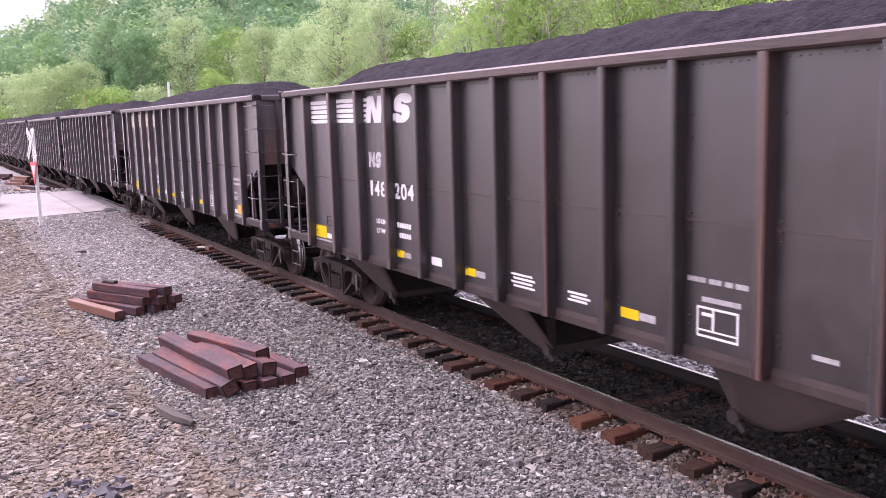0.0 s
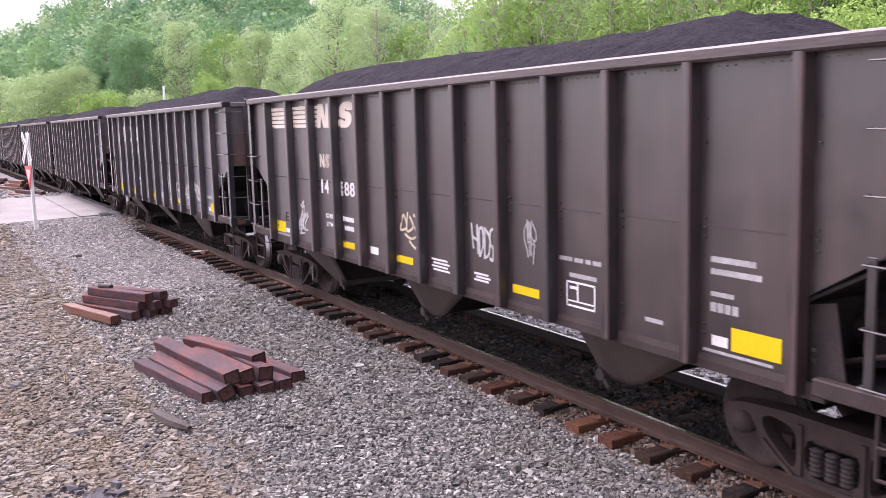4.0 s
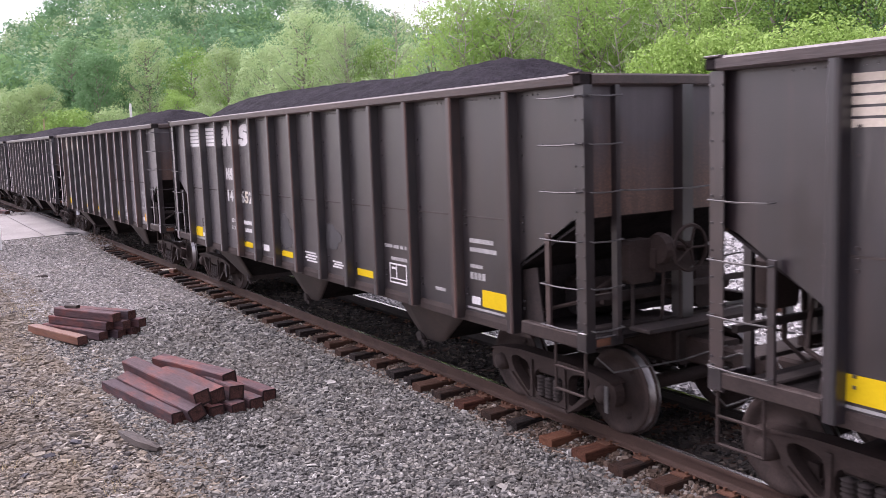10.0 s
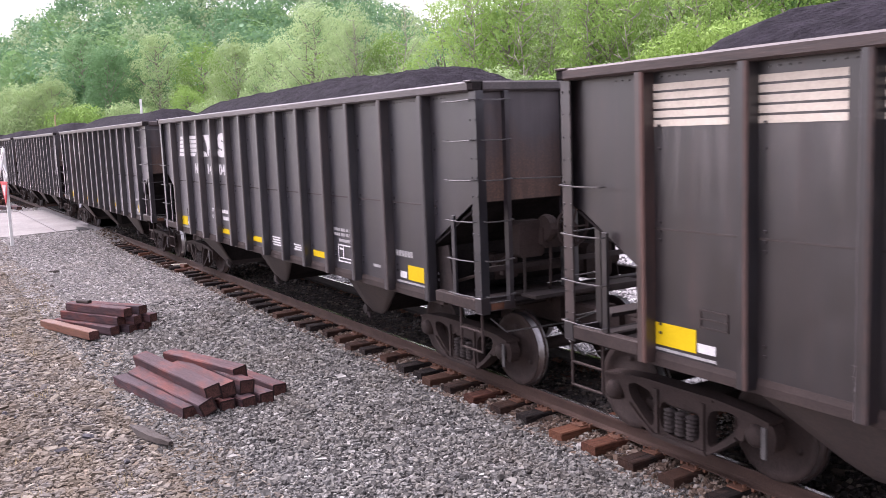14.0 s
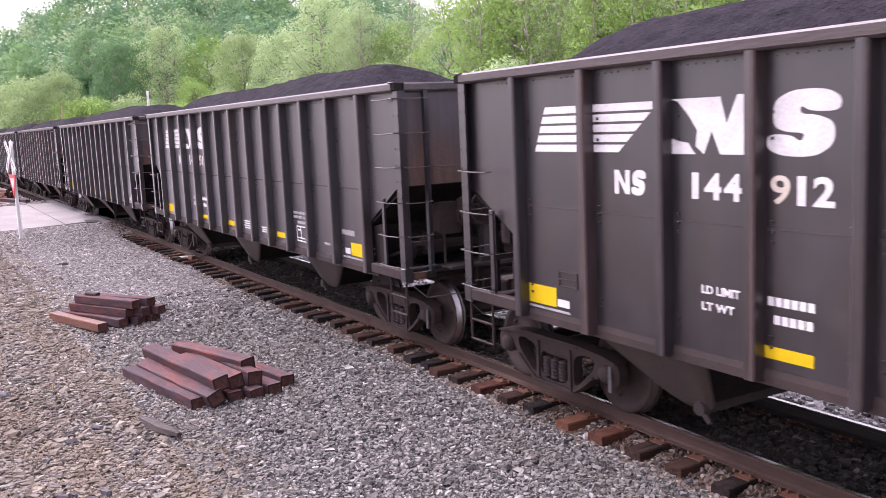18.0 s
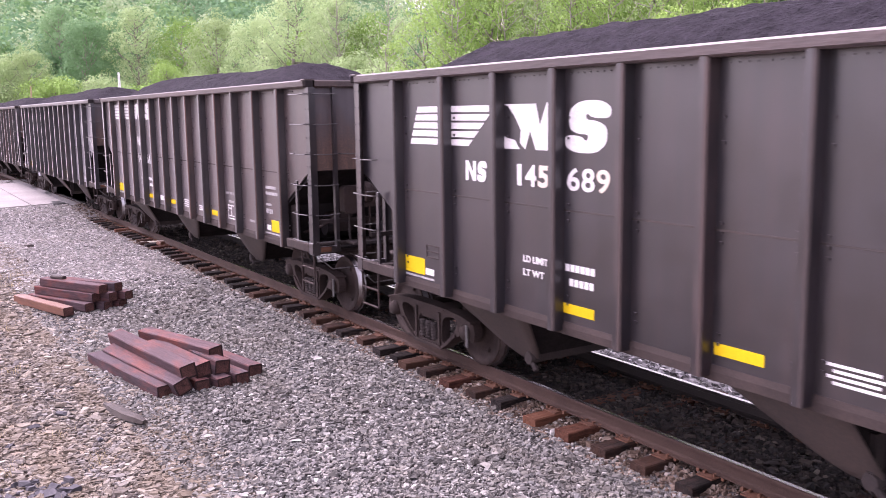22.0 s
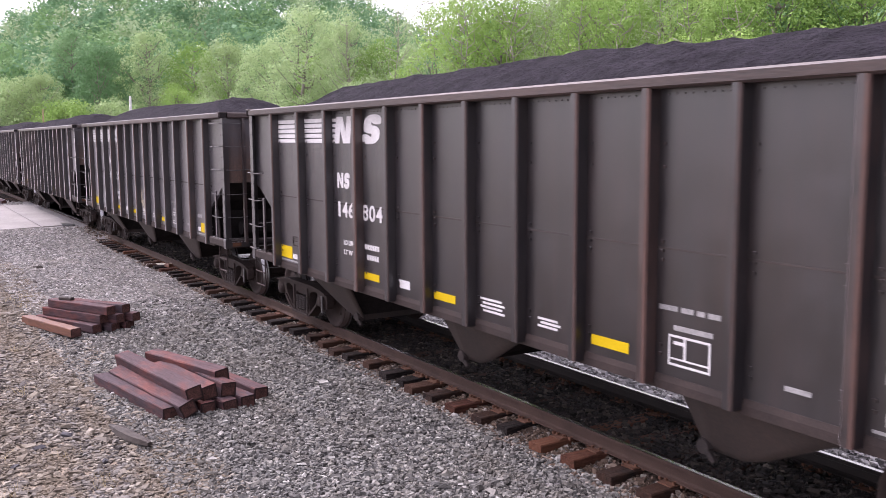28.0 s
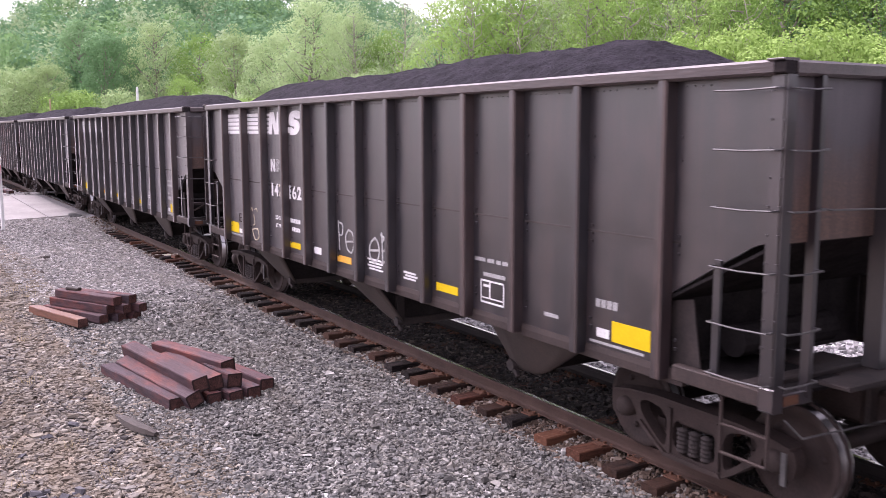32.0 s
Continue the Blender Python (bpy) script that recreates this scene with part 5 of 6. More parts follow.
OPEN_P = [[(.0, 1.0), (.08, .0)], [(.0, .94), (.28, .86), (.26, .56), (.04, .52)], [(.66, .74), (.48, .50), (.56, .12), (.84, .02), (1.0, .34), (.90, .66), (.66, .74)], [(.50, .34), (.98, .40)]]
CLOSED_E = [[(.30, .76), (.06, .52), (.06, .14), (.34, .0), (.52, .30), (.46, .62), (.30, .76)], [(.06, .34), (.50, .40)], [(.66, .98), (.70, .0)], [(.64, .66), (1.0, 1.0)], [(.66, .40), (.96, .52)], [(.60, .02), (1.0, .16)], [(.60, .90), (.86, .78)]]
BUBBLE = [[(.10, .80), (.0, .50), (.30, .60), (.16, .92), (.06, .70)], [(.36, 1.0), (.30, .50), (.60, .64), (.44, .90)], [(.62, .96), (.90, .80), (.66, .60), (.96, .50), (.70, .34)], [(.20, .40), (.50, .30), (.80, .44)], [(.40, .24), (.70, .06), (1.0, .30)]]


def mark_car(car, style, left, right, r, paint_tone, load):
    """Emblem, number, reflectors and stencils on the side toward the camera."""
    mat = paint_tone
    if style == "block":
        z, h = 3.135, .39
        stripes(car, -13.50, -12.62, z, h, mat)
        stripes(car, -12.36, -11.54, z, h, mat)
        emblem_n(car, -11.27, z, .70, h, mat, False)
        emblem_s(car, -10.25, z, .58, h, mat)
        for u0, u1 in ((-13.50, -12.62), (-12.36, -11.54), (-11.25, -10.62), (-10.22, -9.58)):
            plate("chalk_run", car, u0, u1, 2.35, z - .004, CHALK, "faint white chalk washed down the sheet")
        small_n, small_z, tall = -11.115, 2.475, .225
        parts = [(left, -11.125, 2.045, .57), (right, -10.28, 2.045, .61)]
    else:
        z, h = 2.82, .48
        stripes(car, -13.28, -12.58, z, h, mat, 0, .20)
        stripes(car, -12.32, -11.50, z, h, mat, .46)
        emblem_n(car, -11.27, z, .85, h, mat, True)
        emblem_s(car, -10.23, z, .64, h, mat, True)
        small_n, small_z, tall = -12.02, 2.44, .225
        parts = [(left, -11.06, 2.44, .60), (right, -10.20, 2.44, .64)]
    bar = [(0, 0), (0, 1), (.28, 1), (.72, .38), (.72, 1), (1, 1), (1, 0), (.72, 0), (.28, .62), (.28, 0)]
    part("owner_mark", Geo().prism([(at_u(small_n) + a * .21, small_z + b * tall) for a, b in bar], "y", FACE, FACE + .006), mat, car, "small white painted mark")
    emblem_s(car, small_n + .235, small_z, .19, tall, mat, True)
    for text, u, zz, w in parts:
        for k in text:
            me, wide = digit(k, tall)
            pad = .035 if k == "1" else 0
            put_mesh("painted_digit", me, mat, car, "white painted digit", pose(at_u(u + pad), FACE, zz))
            u += wide + 2 * pad + .030
    # load limits and stencilled blocks
    words(car, "LD LIMIT", -10.92, 1.635, .42, .072, WHITE, "white stencilled load words")
    words(car, "LT WT", -10.92, 1.49, .36, .072, WHITE, "white stencilled weight words")
    figures(car, -10.22, 1.635, 6, .075, .072, WHITE)
    figures(car, -10.16, 1.49, 5, .075, .072, WHITE)
    # reflectors along the sill
    plate("reflector", car, -13.51, -12.98, 1.185, 1.39, YELLOW, "yellow reflective square")
    plate("reflector_base", car, -13.52, -12.75, 1.135, 1.16, FAINT, "white stencilled strip")
    g = Geo()
    for k in range(3):
        g.box(at_u(-12.93), at_u(-12.62), FACE - .006, FACE + .006, 1.42 + k * .075, 1.435 + k * .075)
    g.box(at_u(-12.93), at_u(-12.915), FACE - .006, FACE + .006, 1.42, 1.585).box(at_u(-12.635), at_u(-12.62), FACE - .006, FACE + .006, 1.42, 1.585)
    part("card_holder", g, UNDER, car, "dark pressed card frame")
    plate("stencil_block", car, -12.96, -12.76, 1.20, 1.28, WHITE, "white patch")
    for u, w in ((-11.35 if (left, right) == ("146", "382") else -10.26, .47), (-8.30, .50), (-5.30, .52)):
        tone = YELLOW if r.random() < .92 else ORANGE
        if right == "204":
            w *= .5
            plate("worn_reflector", car, u + w + .01, u + w * 1.9, 1.215, 1.29, FAINT, "faded grey end of the reflective bar")
        plate("reflector", car, u, u + w, 1.205, 1.305, tone, "yellow reflective bar")
    if style == "block":
        plate("reporting_card", car, -9.20, -8.92, 1.22, 1.33, WHITE, "small white label card")
    small_lines(car, -7.25, -6.77, 1.36, 4, WHITE, .05, .045, .024)
    small_lines(car, -6.16, -5.78, 1.31, 3, WHITE, .05, .04, .024)
    # capacity table: a white frame with two boxes
    g = Geo()
    x0, x1 = at_u(-4.28), at_u(-3.80)
    for a, b, c, d in ((x0, x1, 1.22, 1.240), (x0, x1, 1.275, 1.29), (x0, x1, 1.473, 1.493), (x0, x0 + .02, 1.22, 1.493), (x1 - .02, x1, 1.22, 1.493), ((x0 + x1) / 2 - .06, (x0 + x1) / 2 - .035, 1.275, 1.475), (x0 + .06, (x0 + x1) / 2 - .06, 1.41, 1.44)):
        g.box(a, b, FACE, FACE + .006, c, d)
    part("capacity_table", g, WHITE, car, "white framed stencil table")
    for i, (u, w) in enumerate(((-4.40, .22), (-4.14, .14), (-3.96, .09), (-3.84, .14))):
        plate("stencil_block", car, u, u + w, 1.70, 1.745, FAINT, "small white stencilled word")
        if style != "block":
            plate("stencil_block", car, u, u + w, 1.625, 1.67, FAINT, "small white stencilled word")
    plate("stencil_block", car, -4.22, -3.78, 1.535, 1.58, FAINT, "small white stencilled word")
    plate("stencil_block", car, -3.06, -2.82, 1.27, 1.31, FAINT, "small white stencilled word")
    # the trailing stencils by the leading end
    plate("reflector", car, -2.0, -1.48, 1.20, 1.40, YELLOW if r.random() < .85 else ORANGE, "large yellow reflective square")
    plate("stencil_block", car, -2.22, -2.04, 1.21, 1.30, WHITE, "white patch")
    plate("reflector_base", car, -2.32, -1.56, 1.145, 1.17, FAINT, "white stencilled strip")
    figures(car, -2.24 if style == "block" else -2.33, 1.505, 4 if style == "block" else 6, .082, .08, FAINT)
    if style == "block" and right not in ("223", "162", "204"):
        small_lines(car, -2.24, -1.75, 1.935, 1, FAINT, 0, .1, .05)
        small_lines(car, -2.24, -1.69, 1.83, 1, FAINT, 0, .1, .05)
        plate("stencil_block", car, -2.24, -1.98, 1.64, 1.68, FAINT, "small white stencilled word")
    small = Geo()
    for i in range(9):
        small.box(at_u(-1.42), at_u(-1.35), FACE + .0, FACE + .006, 1.18 + i * .055, 1.215 + i * .055)
    part("stencilling", small, FAINT, car, "upright column of small stencilling")["kind"] = "stuff"
    # words on the leading end sheet
    g = Geo()
    for y, zz, w, t in ((.48, 3.28, .24, .12), (.48, 3.10, .55, .09), (.48, 2.94, .45, .05), (.48, 2.84, .45, .05), (.34, 2.72, .70, .05), (.34, 2.62, .75, .05)):
        g.box(HALF - .06, HALF - .054, y, y + w, zz, zz + t)
    part("stencilling", g, FAINT, car, "rows of white stencilling on the end sheet")["kind"] = "stuff"
    put_mesh("coal_load", COAL_MESHES[load], COAL, car, "heaped black coal")


# paint, middle chute, emblem style, number halves, paint of the emblem
TRAIN = [
    ("brown", -1, "block", "148", "204", WHITE), ("plum", 1, "block", "147", "957", CREAM), ("plum", 1, "block", "14", "188", CREAM),
    ("slate", -1, "wedge", "146", "382", WHITE), ("plum", -1, "block", "146", "522", CREAM), ("brown", 1, "block", "146", "652", WHITE),
    ("brown", 1, "block", "146", "989", CREAM), ("slate", 1, "wedge", "14", "04", WHITE), ("plum", -1, "wedge", "144", "912", WHITE),
    ("slate", 1, "wedge", "145", "511", WHITE), ("plum", -1, "wedge", "145", "689", WHITE), ("brown", 1, "block", "146", "614", WHITE),
    ("slate", -1, "wedge", "14", "635", WHITE), ("brown", 1, "block", "146", "804", WHITE), ("brown", 1, "block", "149", "223", WHITE),
    ("plum", -1, "block", "147", "162", WHITE), ("plum", 1, "block", "", "", WHITE), ("slate", -1, "wedge", "", "", WHITE),
    ("brown", 1, "block", "", "", CREAM), ("slate", 1, "wedge", "", "", WHITE), ("plum", -1, "block", "", "", WHITE),
    ("brown", 1, "block", "", "", WHITE), ("slate", -1, "wedge", "", "", WHITE),
]
TONE = {"brown": "brownish black", "plum": "dull purplish black", "slate": "slate black"}
CARS = []
for i, (paint, middle, style, left, right, tone) in enumerate(TRAIN):
    car = master(paint, middle, 1 if i in BRAKE_FIRST else -1)
    CARS.append(car)
for i, (paint, middle, style, left, right, tone) in enumerate(TRAIN):
    car = CARS[i]
    mark_car(car, style, left, right, random.Random(40 + i), tone, i % 3)
    tagged(car, TONE[paint] + " steel coal hopper with ribbed sides, heaped with coal", "hopper car", "coal train")
# sprayed tags and worn patches that single cars carry
tag(CARS[3], -6.32, 1.42, .70, .46, JAGGED, SPRAY, .042)
tag(CARS[3], -6.10, 1.86, .22, .20, [RING], SPRAY, .040)
tag(CARS[3], -5.38, 1.26, .84, .50, HOOKED, SPRAY, .046)
tag(CARS[3], -4.42, 1.30, .30, .38, [[(.88, 1.0), (.04, .52), (.34, .0)], [(.06, .54), (.62, .50), (1.3, .50)]], SPRAY, .040)
tag(CARS[3], -3.46, 1.34, .82, .52, SLANTED, SPRAY, .050)
tag(CARS[2], -12.30, 1.25, .55, .60, SMEAR, SPRAY, .036)
tag(CARS[2], -8.15, 1.42, .66, .52, BUBBLE, SPRAY_TAN, .036)
tag(CARS[2], -6.20, 1.50, .50, .44, JAGGED, SPRAY, .036)
tag(CARS[2], -5.05, 1.62, .24, .46, CLAW, FAINT, .018)
tag(CARS[12], -2.28, 2.18, .74, .88, CLAW, SPRAY, .040)
tag(CARS[12], -1.14, 2.30, .80, .42, TALL, SPRAY, .038)
tag(CARS[12], -12.25, 1.30, .42, .36, BUBBLE, SPRAY, .034)
tag(CARS[12], -11.20, 1.35, .40, .42, OPEN_P, FAINT, .030)
tag(CARS[12], -8.15, 1.20, .55, .55, HOOKED, SPRAY, .034)
tag(CARS[12], -7.10, 1.15, .55, .65, CLAW, FAINT, .026)
tag(CARS[14], -12.38, 1.12, .66, .88, SMEAR, FAINT, .040)
tag(CARS[14], -7.38, 1.30, .72, .58, LOOPED, SPRAY_TAN, .040)
tag(CARS[15], -12.30, 1.15, .50, .60, [[(.1, .9), (.2, 1.0), (.3, .9)], [(.5, .95), (.7, 1.0), (.8, .9)], [(.4, .8), (.5, .5), (.3, .45)], [(.2, .3), (.5, .0), (.9, .1), (.8, .35), (.2, .3)]], SPRAY_TAN, .020)
tag(CARS[15], -8.25, 1.38, .55, .46, OPEN_P, SPRAY, .026)
tag(CARS[15], -7.20, 1.34, .62, .46, CLOSED_E, SPRAY, .030)
def patch(car, u, z, w, h, mat, label, seed):
    """A flaking patch with a ragged outline."""
    q = random.Random(seed)
    rim = [q.uniform(.80, 1.12) for _ in range(26)]
    pts = [(at_u(u) + w / 2 * (1 + math.cos(2 * math.pi * k / 26) * rim[k]), z + h / 2 * (1 + math.sin(2 * math.pi * k / 26) * rim[k])) for k in range(26)]
    part("paint_patch", Geo().prism(pts, "y", FACE - .001, FACE + .004), mat, car, label)


PRIMER = blotchy("dull_grey_primer", (0.026, 0.025, 0.027), (0.052, 0.050, 0.053), 3, 30, 0.7)
patch(CARS[4], -12.42, 1.22, .50, .42, CREAM, "flaking cream paint patch", 1)
patch(CARS[4], -11.42, 1.34, .46, .32, CREAM, "flaking cream paint patch", 2)
patch(CARS[4], -11.26, 1.14, .62, .34, CREAM, "flaking cream paint patch", 3)
# repairs: grey touched-up patches and one more reflector
patch(CARS[5], -8.34, 1.68, .48, .26, PRIMER, "dull grey touched-up patch", 4)
patch(CARS[5], -8.36, 1.36, .66, .38, PRIMER, "dull grey touched-up patch", 5)
patch(CARS[5], -6.62, 1.50, .80, .40, PRIMER, "dull grey touched-up patch", 6)
plate("reflector", CARS[4], -7.28, -6.72, 1.45, 1.56, YELLOW, "yellow reflective bar")
# ---- timber piles ----
def timber(name, a, b, z, mat, label, group, wide=.232, high=.205, roll=0.0):
    """A sawn tie from a to b (its end centres in plan) with its middle at height z."""
    length = math.hypot(b[0] - a[0], b[1] - a[1])
    g = Geo()
    h, w, c = high / 2, wide / 2, .012
    k = 7
    rng = random.Random(int(1000 * (a[0] + b[1])))
    prof = [(-w + c, -h), (w - c, -h), (w, -h + c), (w, h - c), (w - c, h), (-w + c, h), (-w, h - c), (-w, -h + c)]
    for i in range(k):
        x = -length / 2 + length * i / (k - 1)
        g.v += [(x, p + rng.uniform(-.004, .004), q + rng.uniform(-.004, .004)) for p, q in prof]
    g.f = [tuple(range(8))[::-1], tuple(range(8 * (k - 1), 8 * k))]
    g.f += [(i * 8 + j, i * 8 + (j + 1) % 8, (i + 1) * 8 + (j + 1) % 8, (i + 1) * 8 + j) for i in range(k - 1) for j in range(8)]
    me = g.mesh(name, tidy=True)
    me.materials.append(mat)
    me.materials.append(CUT_END)
    for p in me.polygons:
        if abs(p.normal.x) > .9:
            p.material_index = 1
    turn = math.degrees(math.atan2(b[1] - a[1], b[0] - a[0]))
    ob = put_mesh(name, me, None, at=pose((a[0] + b[0]) / 2, (a[1] + b[1]) / 2, z, 0, 0, turn) @ pose(0, 0, 0, roll))
    return tagged(ob, label, "timber", group)


NEAR, FAR = "near pile of cut ties", "far pile of cut ties"
RED_LABEL = "oxblood-red sawn railroad tie in a pile on gravel"
for a, b, z, roll in (
        ((-13.50, -4.86), (-11.08, -4.42), -.20, 0), ((-13.45, -4.62), (-10.92, -4.22), -.12, 22), ((-12.9, -4.30), (-11.02, -3.92), -.20, 0),
        ((-12.8, -4.00), (-10.98, -3.62), -.20, 4), ((-12.7, -3.66), (-11.05, -3.34), -.20, 0), ((-13.0, -3.33), (-11.35, -3.04), -.20, -4),
        ((-13.62, -4.50), (-10.98, -4.12), .06, 12), ((-12.95, -4.10), (-11.15, -3.86), .0, 8), ((-12.90, -3.82), (-11.18, -3.58), -.01, -6),
        ((-13.38, -4.10), (-11.58, -3.54), .09, 6)):
    a, b = ((-12.2 + (q[0] + 12.2) * .92, -4.0 + (q[1] + 4.0) * .92) for q in (a, b))
    timber("cut_tie", a, b, -.30 + (z + .30) * .94, CUT_TIE, RED_LABEL, NEAR, .212, .186, roll=roll)
for a, b, z, mat, label in (
        ((-18.95, -5.12), (-16.85, -4.46), -.215, ORANGE_TIE, "orange-brown sawn railroad tie lying on gravel"),
        ((-18.90, -4.84), (-17.05, -4.02), -.215, CUT_TIE, RED_LABEL), ((-18.75, -4.56), (-17.0, -3.66), -.215, CUT_TIE, RED_LABEL), ((-18.70, -4.28), (-17.05, -3.36), -.215, CUT_TIE, RED_LABEL),
        ((-18.82, -4.72), (-17.12, -3.86), -.045, CUT_TIE, RED_LABEL), ((-18.70, -4.46), (-16.98, -3.56), -.045, CUT_TIE, RED_LABEL), ((-18.62, -4.20), (-17.00, -3.24), -.045, CUT_TIE, RED_LABEL),
        ((-18.70, -4.62), (-17.00, -3.74), .125, CUT_TIE, RED_LABEL), ((-18.58, -4.34), (-17.10, -3.42), .125, CUT_TIE, RED_LABEL)):
    a, b = ((-17.96 + (q[0] + 17.9) * .89, -4.28 + (q[1] + 4.18) * .89) for q in (a, b))
    timber("cut_tie", a, b, -.30 + (z + .30) * .93, mat, label, FAR, .192, .154)
tagged(part("timber_offcut", Geo().soft_box(-.16, .16, -.05, .05, 0, .06, .015), OLD_WOOD, None, at=pose(-18.35, -4.46, .172, 0, 0, 32)), "dark timber offcut lying on the pile", "timber")
for a, b, z, mat in (
        ((-56.0, -3.5), (-53.6, -2.9), -.2, ORANGE_TIE), ((-55.6, -3.1), (-53.0, -2.5), -.2, CUT_TIE), ((-54.6, -2.7), (-52.3, -2.0), -.2, TIE_RED), ((-55.4, -3.2), (-53.2, -2.6), 0.0, CUT_TIE),
        ((-54.4, -2.5), (-52.0, -2.2), 0.0, CUT_TIE), ((-52.6, -3.2), (-50.9, -2.2), -.2, CUT_TIE), ((-63.5, -3.5), (-61.2, -2.6), -.2, ORANGE_TIE), ((-63.0, -3.0), (-60.6, -2.4), -.2, ORANGE_TIE),
        ((-62.8, -2.5), (-60.4, -2.0), -.2, CUT_TIE), ((-63.2, -3.2), (-60.9, -2.5), 0.0, ORANGE_TIE), ((-62.6, -2.8), (-60.6, -2.2), 0.0, TIE_RED), ((-62.9, -3.0), (-60.8, -2.4), .2, ORANGE_TIE),
        ((-72.2, -3.6), (-70.0, -3.0), -.2, CUT_TIE), ((-71.6, -3.0), (-69.5, -3.3), -.2, TIE_RED), ((-71.2, -3.4), (-69.8, -2.8), 0.0, CUT_TIE)):
    timber("scrap_tie", a, b, z, mat, "old reddish tie dumped beside the crossing", "dumped ties", roll=6)


# ---- small things on the ground ----
def chunk(name, length, wide, high, mat, at, label, category, seed):
    """A weathered split piece of wood or board with uneven edges."""
    r = random.Random(seed)
    g = Geo()
    n = 9
    for i in range(n):
        t = i / (n - 1)
        w = wide / 2 * (1 - .65 * abs(2 * t - 1) ** 3) * r.uniform(.85, 1.1)
        h = high * (1 - .5 * abs(2 * t - 1) ** 3) * r.uniform(.85, 1.1)
        y = wide * .15 * math.sin(t * 4 + seed)
        x = (t - .5) * length
        g.v += [(x, y - w, 0), (x, y - w * .8, h * .8), (x, y, h), (x, y + w * .8, h * .7), (x, y + w, 0)]
    g.f = [(0, 1, 2, 3, 4), tuple(range(5 * n - 5, 5 * n))[::-1]]
    g.f += [(i * 5 + j, i * 5 + (j + 1) % 5, (i + 1) * 5 + (j + 1) % 5, (i + 1) * 5 + j) for i in range(n - 1) for j in range(5)]
    return tagged(part(name, g, mat, None, at=at), label, category)


chunk("driftwood", 1.15, .17, .085, OLD_WOOD, pose(-10.85, -4.97, -.29, 0, -3, 12), "weathered grey slab of wood lying on dirt", "wood", 2)
chunk("twig", .55, .10, .10, OLD_WOOD, pose(-26.6, -4.0, -.28, 0, -12, 40), "dark crooked stick on the ballast", "stick", 5)
chunk("twig", .30, .06, .06, OLD_WOOD, pose(-24.2, -4.3, -.28, 0, 0, 10), "dark crooked stick on the ballast", "stick", 8)
chunk("bark_strip", .5, .12, .05, OLD_WOOD, pose(-14.6, -6.3, -.30, 0, 0, 20), "flat brown strip of bark on dirt", "wood", 11)
chunk("bark_strip", .45, .16, .06, OLD_WOOD, pose(-14.0, -5.75, -.30, 0, 0, -15), "flat brown strip of bark on dirt", "wood", 12)
tagged(part("broken_board", Geo().prism([(-.55, -.03), (.45, -.07), (.55, .02), (-.5, .05)], "z", 0, .03), CREAM, None, at=pose(-25.1, -1.05, -.20, 4, -6, 22)), "pale splintered board beside the rail", "board")
tagged(part("timber_offcut", Geo().soft_box(-.12, .12, -.07, .07, 0, .1, .02), ORANGE_TIE, None, at=pose(-24.3, -.98, -.19, 0, 0, 12)), "small tan block on a tie end", "timber")


def tuft(at, seed, count=26):
    r = np.random.default_rng(seed)
    v, f = [], []
    for k in range(count):
        a, lean, h = r.uniform(0, 6.28), r.uniform(.2, 1.1), r.uniform(.06, .2)
        bx, by = r.normal(0, .09, 2)
        d, e = np.array([math.cos(a), math.sin(a)]), np.array([-math.sin(a), math.cos(a)]) * .0025
        tip = np.array([bx, by]) + d * h * lean
        v += [(bx + e[0], by + e[1], 0), (bx - e[0], by - e[1], 0), (tip[0], tip[1], h * .8)]
        f.append((3 * k, 3 * k + 1, 3 * k + 2))
    me = raw_mesh("straw_tuft", np.array(v), np.array(f), STRAW)
    tagged(put_mesh("straw_tuft", me, None, at=at), "flattened tuft of dry straw-coloured grass", "grass", "dry tufts", "stuff")


R_TUFT = random.Random(21)
for k in range(20):
    x, y = R_TUFT.uniform(-24, -7.5), R_TUFT.uniform(-6.9, -4.6)
    tuft(pose(x, y, float(land(x, y)) + .01), 100 + k)


# ---- the crossing's sign ----
def build_crossbuck():
    sign = empty("crossing_sign", pose(-33.74, -4.28, -.27, 0, 0, 9), "white crossbuck with a yield triangle on a white post", "road sign")
    part("post", Geo().soft_box(-.05, .05, -.05, .05, 0, 3.45, .0).prism([(-.055, -.055), (.055, -.055), (.055, .055), (-.055, .055)], "z", 0, .02), POST_WHITE, sign, "weathered white square post")
    for a in (45, -45):
        blade = part("blade", Geo().soft_box(-.66, .66, -.012, .012, -.115, .115, .004), WHITE, sign, "white reflective crossing blade", at=pose(0, -.07 if a > 0 else -.095, 2.95, 0, a, 0))
        g = Geo()
        for k in (-1, 1):
            for j in range(4):
                g.box(k * .35 - .2 + j * .1, k * .35 - .2 + j * .1 + .07, -.015, -.013, -.04, .04)
        part("lettering_bars", g, BARK, blade, "dark unreadable lettering")
    tri = part("yield_plate", Geo().prism([(-.46, 2.34), (.46, 2.34), (0, 1.55)], "y", -.075, -.06), SIGN_RED, sign, "red yield triangle")
    part("yield_centre", Geo().prism([(-.24, 2.22), (.24, 2.22), (0, 1.80)], "y", -.083, -.075), WHITE, tri, "white middle of the triangle")


build_crossbuck()


def build_pole(x, y, high, r, mat, label):
    z = float(land(x, y))
    g = Geo().rod((0, 0, 0), (0, 0, high), r, 10, r * .75)
    g.rod((0, 0, high), (0, 0, high + .05), r * .75, 10, r * .4)
    tagged(part("utility_post", g, mat, None, at=pose(x, y, z - .1)), label, "post")


